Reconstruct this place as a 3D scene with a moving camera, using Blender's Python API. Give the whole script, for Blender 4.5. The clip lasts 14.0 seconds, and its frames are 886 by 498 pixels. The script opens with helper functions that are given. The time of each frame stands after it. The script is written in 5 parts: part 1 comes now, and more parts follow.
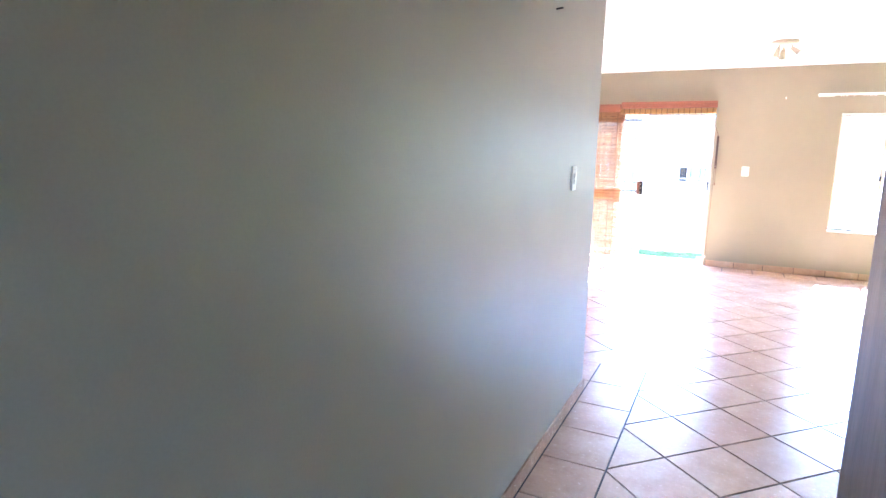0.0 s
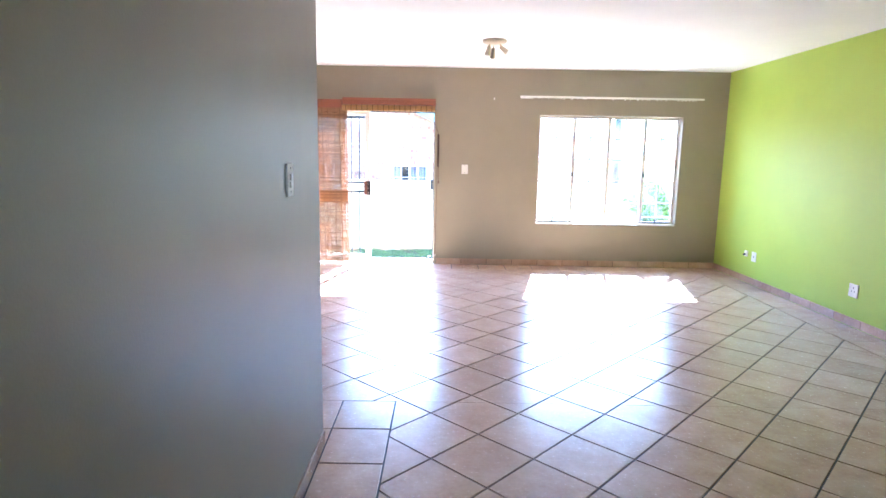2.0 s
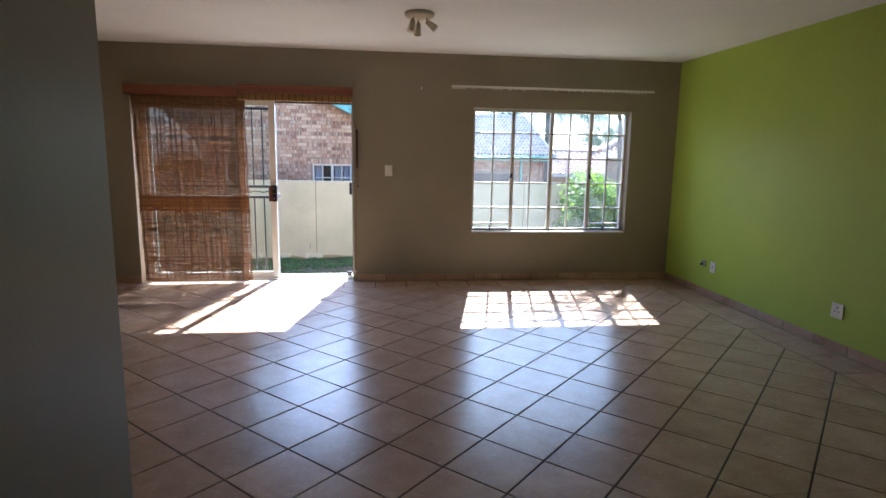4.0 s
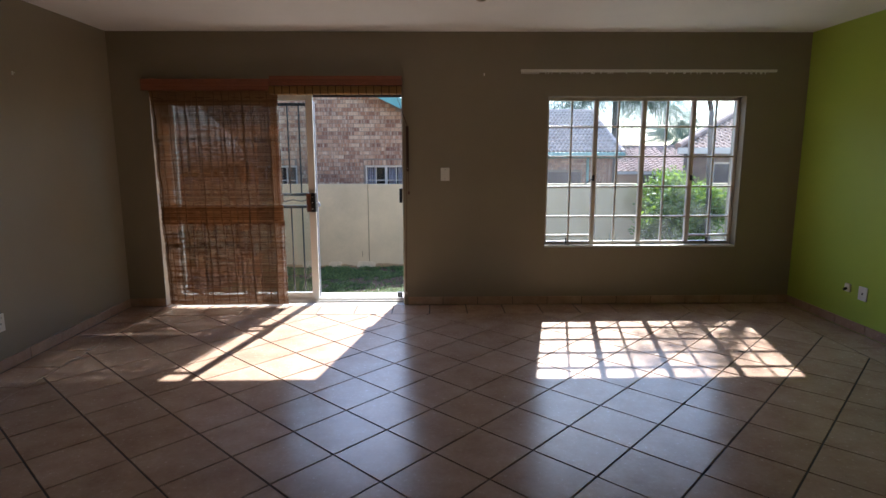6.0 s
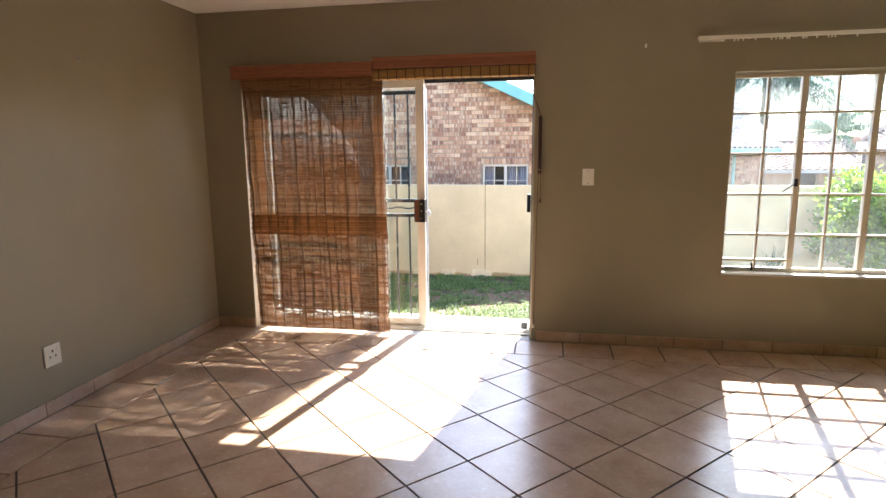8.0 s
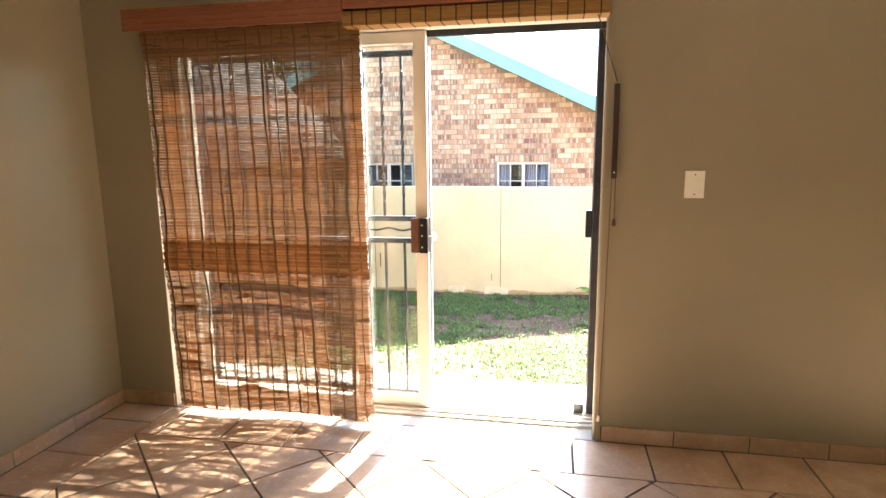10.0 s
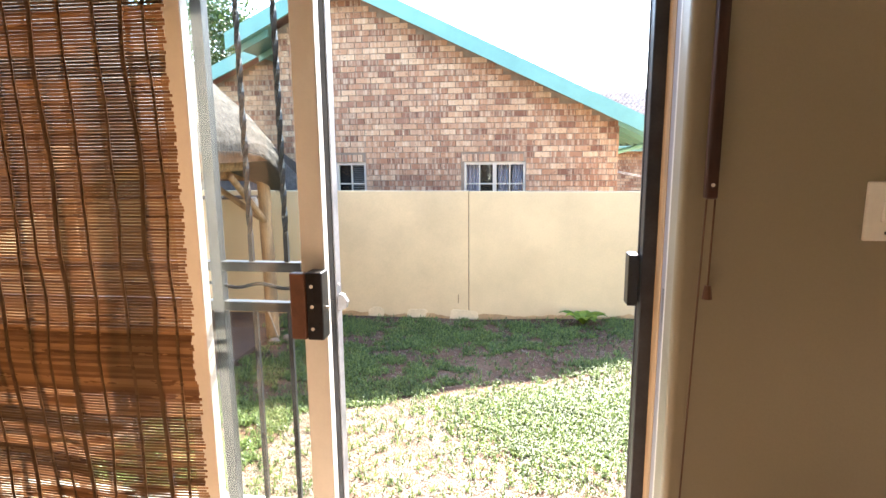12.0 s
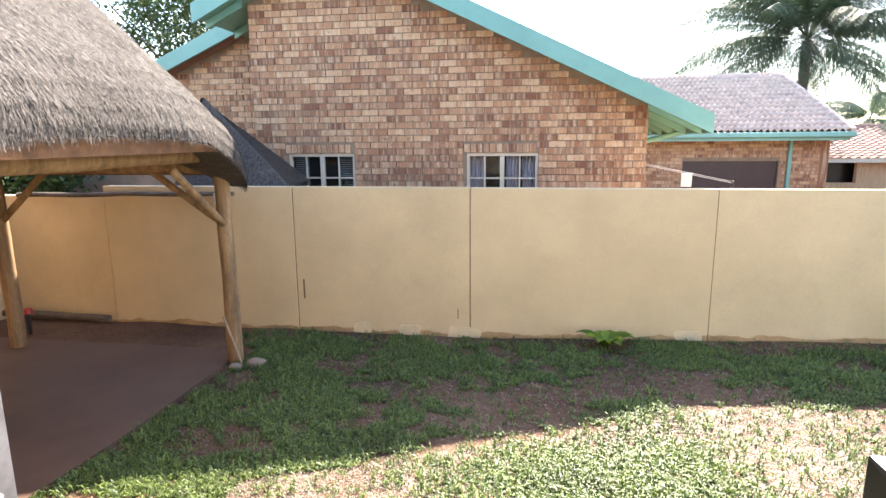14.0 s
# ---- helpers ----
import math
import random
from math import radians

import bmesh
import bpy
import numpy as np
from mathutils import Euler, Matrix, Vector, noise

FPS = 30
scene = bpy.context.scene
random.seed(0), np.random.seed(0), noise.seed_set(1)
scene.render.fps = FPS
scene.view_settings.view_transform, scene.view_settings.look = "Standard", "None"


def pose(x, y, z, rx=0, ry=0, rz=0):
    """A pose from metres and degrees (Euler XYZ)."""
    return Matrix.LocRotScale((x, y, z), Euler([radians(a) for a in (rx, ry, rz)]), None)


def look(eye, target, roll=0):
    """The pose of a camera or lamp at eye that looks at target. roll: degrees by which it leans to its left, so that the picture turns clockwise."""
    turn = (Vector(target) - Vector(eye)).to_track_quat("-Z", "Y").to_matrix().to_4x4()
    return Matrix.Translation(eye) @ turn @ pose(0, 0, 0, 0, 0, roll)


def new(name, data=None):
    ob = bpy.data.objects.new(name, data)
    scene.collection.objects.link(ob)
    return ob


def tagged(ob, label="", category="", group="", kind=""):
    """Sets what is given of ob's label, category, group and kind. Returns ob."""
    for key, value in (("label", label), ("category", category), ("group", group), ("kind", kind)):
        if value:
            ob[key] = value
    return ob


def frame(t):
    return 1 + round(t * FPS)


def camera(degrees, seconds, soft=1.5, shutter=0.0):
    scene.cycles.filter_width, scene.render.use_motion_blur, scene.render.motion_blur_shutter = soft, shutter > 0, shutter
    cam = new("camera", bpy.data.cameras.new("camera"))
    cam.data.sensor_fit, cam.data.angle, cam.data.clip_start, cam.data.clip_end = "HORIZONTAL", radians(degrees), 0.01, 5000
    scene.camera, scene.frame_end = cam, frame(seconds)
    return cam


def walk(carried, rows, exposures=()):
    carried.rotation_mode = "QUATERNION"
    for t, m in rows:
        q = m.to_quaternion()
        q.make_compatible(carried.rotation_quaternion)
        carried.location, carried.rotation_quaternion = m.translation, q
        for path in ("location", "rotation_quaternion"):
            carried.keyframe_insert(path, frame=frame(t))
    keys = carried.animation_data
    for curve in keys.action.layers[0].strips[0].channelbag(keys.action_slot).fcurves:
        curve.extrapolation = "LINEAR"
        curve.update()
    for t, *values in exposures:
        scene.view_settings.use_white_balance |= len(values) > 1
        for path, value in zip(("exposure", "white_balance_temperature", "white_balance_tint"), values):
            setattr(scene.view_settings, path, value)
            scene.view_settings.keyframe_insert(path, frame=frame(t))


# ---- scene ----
cam = camera(75.1, 14.0)
PATH = [
    (0, (0.286, -8.56, 1.498), (-0.591, -6.795, 1.158), 1.1),
    (0.5, (0.24, -8.361, 1.472), (-0.423, -6.502, 1.147), 0.9),
    (1, (0.186, -8.151, 1.47), (-0.272, -6.232, 1.147), 0.9),
    (1.5, (0.13, -7.981, 1.479), (-0.091, -6.02, 1.157), 1.0),
    (2, (0.136, -7.786, 1.467), (0.139, -5.812, 1.147), 1.0),
    (2.5, (0.177, -7.578, 1.462), (0.337, -5.61, 1.145), 0.9),
    (3, (0.2, -7.293, 1.468), (0.441, -5.333, 1.149), 1.0),
    (5.5, (0.322, -5.844, 1.505), (0.482, -3.878, 1.172), 0.0),
    (6, (0.302, -5.588, 1.499), (0.336, -3.616, 1.168), -0.1),
    (6.5, (0.255, -5.343, 1.521), (0.168, -3.373, 1.188), -0.3),
    (7, (0.226, -5.094, 1.516), (0.007, -3.134, 1.184), -0.4),
    (7.5, (0.189, -4.802, 1.505), (-0.15, -2.859, 1.173), -0.4),
    (10, (-0.208, -2.809, 1.466), (-0.582, -0.874, 1.121), -0.6),
    (10.5, (-0.284, -2.396, 1.464), (-0.632, -0.457, 1.118), -0.7),
    (11, (-0.313, -2.010, 1.451), (-0.627, -0.065, 1.105), -0.6),
    (11.5, (-0.337, -1.649, 1.443), (-0.631, 0.299, 1.097), -0.5),
    (12, (-0.333, -1.311, 1.430), (-0.601, 0.640, 1.083), -0.5),
    (12.5, (-0.294, -0.998, 1.420), (-0.559, 0.954, 1.073), -0.5),
    (13, (-0.307, -0.688, 1.417), (-0.572, 1.262, 1.064), -0.3),
    (13.5, (-0.319, -0.393, 1.397), (-0.594, 1.555, 1.035), -0.5),
    (14, (-0.318, -0.145, 1.397), (-0.628, 1.795, 1.021), -0.5),
]
EXPOSURES = [(0, 6.2, 4650, 15), (1, 6.1, 4550, 14), (1.5, 5.75, 4500, 14), (2, 5.28, 4600, 13), (2.5, 4.53, 4780, 12), (3, 3.95, 4850, 11), (3.5, 3.4, 5100, 10), (5.3, 1.92, 5300, 11), (6.0, 1.9, 5500, 12), (6.5, 2.35, 5700, 11), (7.0, 2.72, 5900, 10), (7.5, 2.95, 6000, 10), (10, 3.85, 6600, 8), (11, 3.65, 6600, 9), (12, 3.2, 6450, 11), (12.5, 2.9, 6600, 12), (13.2, 2.6, 6800, 13), (14, 2.55, 6800, 13)]
walk(cam, [(t, look(eye, target, roll)) for t, eye, target, roll in PATH], EXPOSURES)

# ---- world, sun ----
SUN_AZ, SUN_EL = 12.1, 42.5
sun_dir = Vector((math.sin(radians(SUN_AZ)) * math.cos(radians(SUN_EL)), math.cos(radians(SUN_AZ)) * math.cos(radians(SUN_EL)), math.sin(radians(SUN_EL))))
world = bpy.data.worlds.new("world")
scene.world = world
world.use_nodes = True
wn = world.node_tree.nodes
sky = wn.new("ShaderNodeTexSky")
sky.sky_type = "NISHITA"
sky.sun_disc = False
sky.sun_elevation, sky.sun_rotation = radians(SUN_EL), radians(SUN_AZ)
sky.air_density, sky.dust_density, sky.ozone_density = 1.0, 0.8, 1.0
wn["Background"].inputs["Strength"].default_value = 0.15
world.node_tree.links.new(sky.outputs[0], wn["Background"].inputs["Color"])
sun = new("sun", bpy.data.lights.new("sun", "SUN"))
sun.data.energy, sun.data.angle, sun.data.color = 5.0, radians(0.6), (1.0, 0.93, 0.82)
sun.matrix_world = look(sun_dir * 60, (0, 0, 0))


# ---- materials ----
def ramp(nt, fac, stops):
    r = nt.nodes.new("ShaderNodeValToRGB")
    els = r.color_ramp.elements
    while len(els) < len(stops):
        els.new(0.5)
    for e, (p, c) in zip(els, stops):
        e.position, e.color = p, (*c, 1)
    nt.links.new(fac, r.inputs["Fac"])
    return r.outputs["Color"]


def noise_tex(nt, vec, scale, detail=4.0, rough=0.55, stretch=None):
    if stretch:
        m = nt.nodes.new("ShaderNodeMapping")
        m.inputs["Scale"].default_value = stretch
        nt.links.new(vec, m.inputs["Vector"])
        vec = m.outputs[0]
    n = nt.nodes.new("ShaderNodeTexNoise")
    n.inputs["Scale"].default_value, n.inputs["Detail"].default_value, n.inputs["Roughness"].default_value = scale, detail, rough
    nt.links.new(vec, n.inputs["Vector"])
    return n.outputs["Fac"]


def math_node(nt, op, a, b, clamp=False):
    n = nt.nodes.new("ShaderNodeMath")
    n.operation, n.use_clamp = op, clamp
    for i, v in enumerate((a, b)):
        if isinstance(v, (int, float)):
            n.inputs[i].default_value = v
        else:
            nt.links.new(v, n.inputs[i])
    return n.outputs[0]


def mix_col(nt, fac, a, b, kind="MIX"):
    n = nt.nodes.new("ShaderNodeMix")
    n.data_type, n.blend_type = "RGBA", kind
    for i, v in ((0, fac), (6, a), (7, b)):
        if isinstance(v, (int, float)):
            n.inputs[i].default_value = v
        elif isinstance(v, tuple):
            n.inputs[i].default_value = (*v, 1)
        else:
            nt.links.new(v, n.inputs[i])
    return n.outputs[2]


def base_mat(name, rough=0.6, metal=0.0):
    m = bpy.data.materials.new(name)
    m.use_nodes = True
    nt = m.node_tree
    b = nt.nodes["Principled BSDF"]
    b.inputs["Roughness"].default_value, b.inputs["Metallic"].default_value = rough, metal
    pos = nt.nodes.new("ShaderNodeNewGeometry").outputs["Position"]
    return m, nt, b, pos


def add_bump(nt, b, height, strength, dist):
    n = nt.nodes.new("ShaderNodeBump")
    n.inputs["Strength"].default_value, n.inputs["Distance"].default_value = strength, dist
    nt.links.new(height, n.inputs["Height"])
    nt.links.new(n.outputs[0], b.inputs["Normal"])


def surface(name, col, rough=0.6, metal=0.0, var=0.12, scale=3.0, fine=80.0, bump=0.15, dist=0.002, stretch=None, rvar=0.08, tint=None):
    """Colour with large and fine variation, gloss variation and fine relief, at real size."""
    m, nt, b, pos = base_mat(name, rough, metal)
    big = noise_tex(nt, pos, scale, 3.0, 0.6, stretch)
    small = noise_tex(nt, pos, fine, 3.0, 0.6, stretch)
    lo = tuple(c * (1 - var) for c in col)
    hi = tint if tint else tuple(min(1, c * (1 + var)) for c in col)
    c1 = ramp(nt, big, [(0.3, lo), (0.7, hi)])
    c2 = ramp(nt, small, [(0.25, (1 - var, 1 - var, 1 - var)), (0.75, (1, 1, 1))])
    nt.links.new(mix_col(nt, 1.0, c1, c2, "MULTIPLY"), b.inputs["Base Color"])
    r = math_node(nt, "MULTIPLY_ADD", small, rvar * 2)
    r.node.inputs[2].default_value = rough - rvar
    nt.links.new(r, b.inputs["Roughness"])
    if bump:
        add_bump(nt, b, small, bump, dist)
    return m


TAUPE = surface("taupe_wall_paint", (0.285, 0.248, 0.172), 0.42, var=0.06, scale=1.2, fine=140, bump=0.25, dist=0.0015)
GREEN = surface("lime_green_wall_paint", (0.40, 0.52, 0.06), 0.5, var=0.05, scale=1.2, fine=140, bump=0.25, dist=0.0015)
WHITE = surface("white_ceiling_paint", (0.80, 0.79, 0.76), 0.8, var=0.03, scale=1.5, fine=60, bump=0.3, dist=0.002)
GROUT = surface("dark_grey_grout", (0.055, 0.047, 0.042), 0.85, var=0.3, scale=8, fine=200, bump=0.4)
CREAM = surface("cream_steel_paint", (0.62, 0.55, 0.44), 0.4, var=0.06, scale=6, fine=90, bump=0.1, dist=0.0006)
ALU = surface("off_white_aluminium", (0.70, 0.67, 0.60), 0.38, var=0.05, scale=8, fine=120, bump=0.05, dist=0.0004)
JAMB = surface("dull_grey_aluminium", (0.36, 0.34, 0.35), 0.4, 0.3, var=0.08, scale=8, fine=120, bump=0.05, dist=0.0004)
PLASTIC = surface("white_plastic", (0.78, 0.76, 0.70), 0.35, var=0.03, scale=20, fine=150, bump=0.0)
DARKSTEEL = surface("dark_grey_painted_steel", (0.035, 0.035, 0.04), 0.42, 0.2, var=0.35, scale=12, fine=130, bump=0.2, dist=0.0006)
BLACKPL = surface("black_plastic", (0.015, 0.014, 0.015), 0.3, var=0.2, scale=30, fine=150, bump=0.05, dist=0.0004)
BROWNPL = surface("brown_plastic", (0.13, 0.055, 0.03), 0.4, var=0.2, scale=30, fine=150, bump=0.05, dist=0.0004)
FENCE = surface("cream_plaster_paint", (0.70, 0.52, 0.30), 0.85, var=0.09, scale=1.6, fine=45, bump=0.35, dist=0.004)
TEAL = surface("teal_green_fascia_paint", (0.20, 0.43, 0.37), 0.45, var=0.10, scale=2.5, fine=60, bump=0.1, dist=0.001)
MORTAR = surface("buff_mortar", (0.30, 0.225, 0.16), 0.9, var=0.2, scale=5, fine=120, bump=0.4, dist=0.003)
DARKWOOD = surface("dark_stained_wood", (0.055, 0.025, 0.018), 0.4, var=0.4, scale=9, fine=60, bump=0.2, dist=0.001, stretch=(6, 6, 0.6))
DOORWOOD = surface("brown_painted_door", (0.26, 0.19, 0.165), 0.5, var=0.25, scale=5, fine=55, bump=0.5, dist=0.0025, stretch=(4, 4, 0.5))
POLE = surface("weathered_gum_pole", (0.36, 0.215, 0.105), 0.75, var=0.45, scale=4, fine=40, bump=0.5, dist=0.004, stretch=(3, 3, 0.4))
GALV = surface("worn_galvanised_steel", (0.30, 0.29, 0.31), 0.45, 0.5, var=0.3, scale=10, fine=90, bump=0.2, dist=0.0006)
TIMBER = surface("bare_pine_timber", (0.46, 0.29, 0.14), 0.7, var=0.28, scale=6, fine=45, bump=0.4, dist=0.0015, stretch=(5, 5, 0.35))
PAD = surface("red_brown_concrete", (0.115, 0.060, 0.037), 0.75, var=0.18, scale=1.8, fine=60, bump=0.3, dist=0.003)
SLAB = surface("pale_concrete", (0.55, 0.51, 0.45), 0.8, var=0.15, scale=3, fine=90, bump=0.3, dist=0.003)
PALE = surface("pale_trim_paint", (0.66, 0.62, 0.54), 0.5, var=0.08, scale=5, fine=80, bump=0.1, dist=0.0008)


def glass_mat(name, tint=(1, 1, 1), dust=0.0):
    m, nt, b, pos = base_mat(name, 0.02)
    tr = nt.nodes.new("ShaderNodeBsdfTransparent")
    tr.inputs[0].default_value = (*tint, 1)
    gl = nt.nodes.new("ShaderNodeBsdfGlossy")
    gl.inputs["Roughness"].default_value = 0.03
    lw = nt.nodes.new("ShaderNodeLayerWeight")
    lw.inputs["Blend"].default_value = 0.5
    gloss = math_node(nt, "MULTIPLY_ADD", math_node(nt, "POWER", lw.outputs["Facing"], 5.0), 0.9)
    gloss.node.inputs[2].default_value = 0.035
    mx = nt.nodes.new("ShaderNodeMixShader")
    nt.links.new(gloss, mx.inputs[0])
    nt.links.new(tr.outputs[0], mx.inputs[1])
    nt.links.new(gl.outputs[0], mx.inputs[2])
    last = mx
    if dust:
        film = nt.nodes.new("ShaderNodeBsdfTranslucent")
        film.inputs[0].default_value = (0.8, 0.8, 0.8, 1)
        last = nt.nodes.new("ShaderNodeMixShader")
        smear = ramp(nt, noise_tex(nt, pos, 4.0, 4.0, 0.6, (1, 1, 0.5)), [(0.3, (0.4, 0.4, 0.4)), (0.7, (1, 1, 1))])
        nt.links.new(math_node(nt, "MULTIPLY", smear, dust), last.inputs[0])
        nt.links.new(mx.outputs[0], last.inputs[1])
        nt.links.new(film.outputs[0], last.inputs[2])
    nt.links.new(last.outputs[0], nt.nodes["Material Output"].inputs["Surface"])
    return m


GLASS = glass_mat("clear_window_glass", (0.94, 0.97, 0.96))
DUSTY = glass_mat("dusty_window_glass", (0.92, 0.96, 0.97), 0.024)
DARKGLASS = surface("dark_house_glass", (0.03, 0.035, 0.05), 0.08, var=0.3, scale=3, fine=20, bump=0.02, dist=0.001)


def random_mix(nt):
    """A random number for each piece, whether an object of its own or an island of a joined mesh."""
    o = nt.nodes.new("ShaderNodeObjectInfo").outputs["Random"]
    g = nt.nodes.new("ShaderNodeNewGeometry").outputs["Random Per Island"]
    return math_node(nt, "FRACT", math_node(nt, "ADD", o, g), 0.0)


def tile_mat():
    m, nt, b, pos = base_mat("terracotta_beige_floor_tile", 0.2)
    rnd = random_mix(nt)
    big = noise_tex(nt, pos, 5.0, 4.0, 0.6)
    small = noise_tex(nt, pos, 45.0, 4.0, 0.65)
    c = ramp(nt, big, [(0.25, (0.42, 0.275, 0.19)), (0.5, (0.51, 0.355, 0.25)), (0.75, (0.58, 0.43, 0.315))])
    v = ramp(nt, rnd, [(0.0, (0.86, 0.84, 0.82)), (1.0, (1, 1, 1))])
    s = ramp(nt, small, [(0.3, (0.88, 0.86, 0.84)), (0.7, (1, 1, 1))])
    nt.links.new(mix_col(nt, 1.0, mix_col(nt, 1.0, c, v, "MULTIPLY"), s, "MULTIPLY"), b.inputs["Base Color"])
    r = math_node(nt, "MULTIPLY_ADD", small, 0.16)
    r.node.inputs[2].default_value = 0.17
    nt.links.new(r, b.inputs["Roughness"])
    add_bump(nt, b, noise_tex(nt, pos, 14.0, 2.0, 0.5), 0.12, 0.003)
    return m


TILE = tile_mat()


def brick_mat():
    m, nt, b, pos = base_mat("mottled_face_brick", 0.85)
    rnd = random_mix(nt)
    off = nt.nodes.new("ShaderNodeVectorMath")
    off.operation = "ADD"
    com = nt.nodes.new("ShaderNodeCombineXYZ")
    nt.links.new(math_node(nt, "MULTIPLY", rnd, 37.0), com.inputs[0])
    nt.links.new(math_node(nt, "MULTIPLY", rnd, 53.0), com.inputs[2])
    nt.links.new(pos, off.inputs[0])
    nt.links.new(com.outputs[0], off.inputs[1])
    band = noise_tex(nt, off.outputs[0], 1.0, 3.0, 0.6, (24, 24, 1.2))
    spot = noise_tex(nt, off.outputs[0], 26.0, 4.0, 0.7)
    c = ramp(nt, rnd, [(0.0, (0.22, 0.095, 0.055)), (0.3, (0.38, 0.185, 0.10)), (0.6, (0.47, 0.255, 0.14)), (0.85, (0.60, 0.38, 0.225)), (1.0, (0.26, 0.115, 0.068))])
    pale = ramp(nt, band, [(0.46, (0, 0, 0)), (0.74, (1, 1, 1))])
    c = mix_col(nt, math_node(nt, "MULTIPLY", pale, 0.8), c, (0.72, 0.56, 0.38))
    dark = ramp(nt, spot, [(0.56, (0, 0, 0)), (0.70, (1, 1, 1))])
    c = mix_col(nt, math_node(nt, "MULTIPLY", dark, 0.75), c, (0.10, 0.05, 0.032))
    nt.links.new(c, b.inputs["Base Color"])
    add_bump(nt, b, spot, 0.4, 0.004)
    return m


BRICK = brick_mat()


def thatch_mat():
    m, nt, b, pos = base_mat("grey_weathered_thatch", 0.9)
    streak = noise_tex(nt, pos, 30.0, 4.0, 0.7)
    patch = noise_tex(nt, pos, 1.6, 3.0, 0.6)
    rnd = random_mix(nt)
    c = ramp(nt, streak, [(0.2, (0.05, 0.043, 0.038)), (0.5, (0.16, 0.14, 0.125)), (0.8, (0.295, 0.262, 0.245))])
    v = ramp(nt, patch, [(0.3, (0.75, 0.72, 0.7)), (0.7, (1, 1, 1))])
    w = ramp(nt, rnd, [(0.0, (0.35, 0.33, 0.32)), (0.6, (0.85, 0.83, 0.81)), (1.0, (1.25, 1.22, 1.18))])
    nt.links.new(mix_col(nt, 1.0, mix_col(nt, 1.0, c, v, "MULTIPLY"), w, "MULTIPLY"), b.inputs["Base Color"])
    add_bump(nt, b, streak, 0.6, 0.02)
    return m


THATCH = thatch_mat()


def leaf_mat(name, a, bcol, trans=0.35):
    m, nt, b, pos = base_mat(name, 0.5)
    rnd = random_mix(nt)
    c = mix_col(nt, 1.0, ramp(nt, rnd, [(0.0, a), (1.0, bcol)]), ramp(nt, noise_tex(nt, pos, 2.5, 3.0), [(0.3, (0.7, 0.7, 0.7)), (0.7, (1, 1, 1))]), "MULTIPLY")
    nt.links.new(c, b.inputs["Base Color"])
    t = nt.nodes.new("ShaderNodeBsdfTranslucent")
    nt.links.new(c, t.inputs[0])
    mx = nt.nodes.new("ShaderNodeMixShader")
    mx.inputs[0].default_value = trans
    nt.links.new(b.outputs[0], mx.inputs[1])
    nt.links.new(t.outputs[0], mx.inputs[2])
    nt.links.new(mx.outputs[0], nt.nodes["Material Output"].inputs["Surface"])
    return m


GRASS = leaf_mat("lawn_grass", (0.045, 0.085, 0.030), (0.27, 0.36, 0.09))
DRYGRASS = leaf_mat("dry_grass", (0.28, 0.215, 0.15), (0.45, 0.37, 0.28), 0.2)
BUSHLEAF = leaf_mat("bright_shrub_leaf", (0.09, 0.18, 0.015), (0.34, 0.45, 0.045), 0.4)
TREELEAF = leaf_mat("dark_tree_leaf", (0.03, 0.07, 0.02), (0.08, 0.14, 0.04))
PALMLEAF = leaf_mat("blue_green_palm_leaf", (0.05, 0.095, 0.06), (0.12, 0.18, 0.11))
BARK = surface("grey_brown_bark", (0.16, 0.12, 0.09), 0.9, var=0.4, scale=3, fine=25, bump=0.6, dist=0.02)


def soil_mat():
    m, nt, b, pos = base_mat("lawn_soil", 0.95)
    big = noise_tex(nt, pos, 0.9, 4.0, 0.6)
    small = noise_tex(nt, pos, 26.0, 5.0, 0.7)
    c = ramp(nt, big, [(0.35, (0.10, 0.050, 0.026)), (0.5, (0.16, 0.080, 0.042)), (0.7, (0.23, 0.135, 0.078))])
    s = ramp(nt, small, [(0.3, (0.35, 0.34, 0.32)), (0.7, (1, 1, 1))])
    nt.links.new(mix_col(nt, 1.0, c, s, "MULTIPLY"), b.inputs["Base Color"])
    add_bump(nt, b, small, 0.8, 0.03)
    return m


SOIL = soil_mat()


# ---- building helpers ----
def finish(ob, bm, material, smooth=False):
    me = bpy.data.meshes.new(ob if isinstance(ob, str) else ob.name)
    bm.to_mesh(me)
    bm.free()
    me.materials.append(material)
    if smooth:
        for p in me.polygons:
            p.use_smooth = True
    return me


def thing(name, label, category, loc=(0, 0, 0), group=""):
    ob = new(name)
    ob.empty_display_size = 0.1
    ob.location = loc
    return tagged(ob, label, category, group)


def part(name, bm, material, parent, label="", smooth=False):
    ob = new(name, finish(name, bm, material, smooth))
    ob.parent = parent
    if parent.parent is None:
        ob.matrix_parent_inverse = parent.matrix_basis.inverted()
    if label:
        ob["label"] = label
    return ob


def structure(name, bm, material, label, category, smooth=False):
    return tagged(new(name, finish(name, bm, material, smooth)), label, category, kind="structure")


def solid(name, bm, material, label, category, group="", kind="", smooth=False):
    return tagged(new(name, finish(name, bm, material, smooth)), label, category, group, kind)


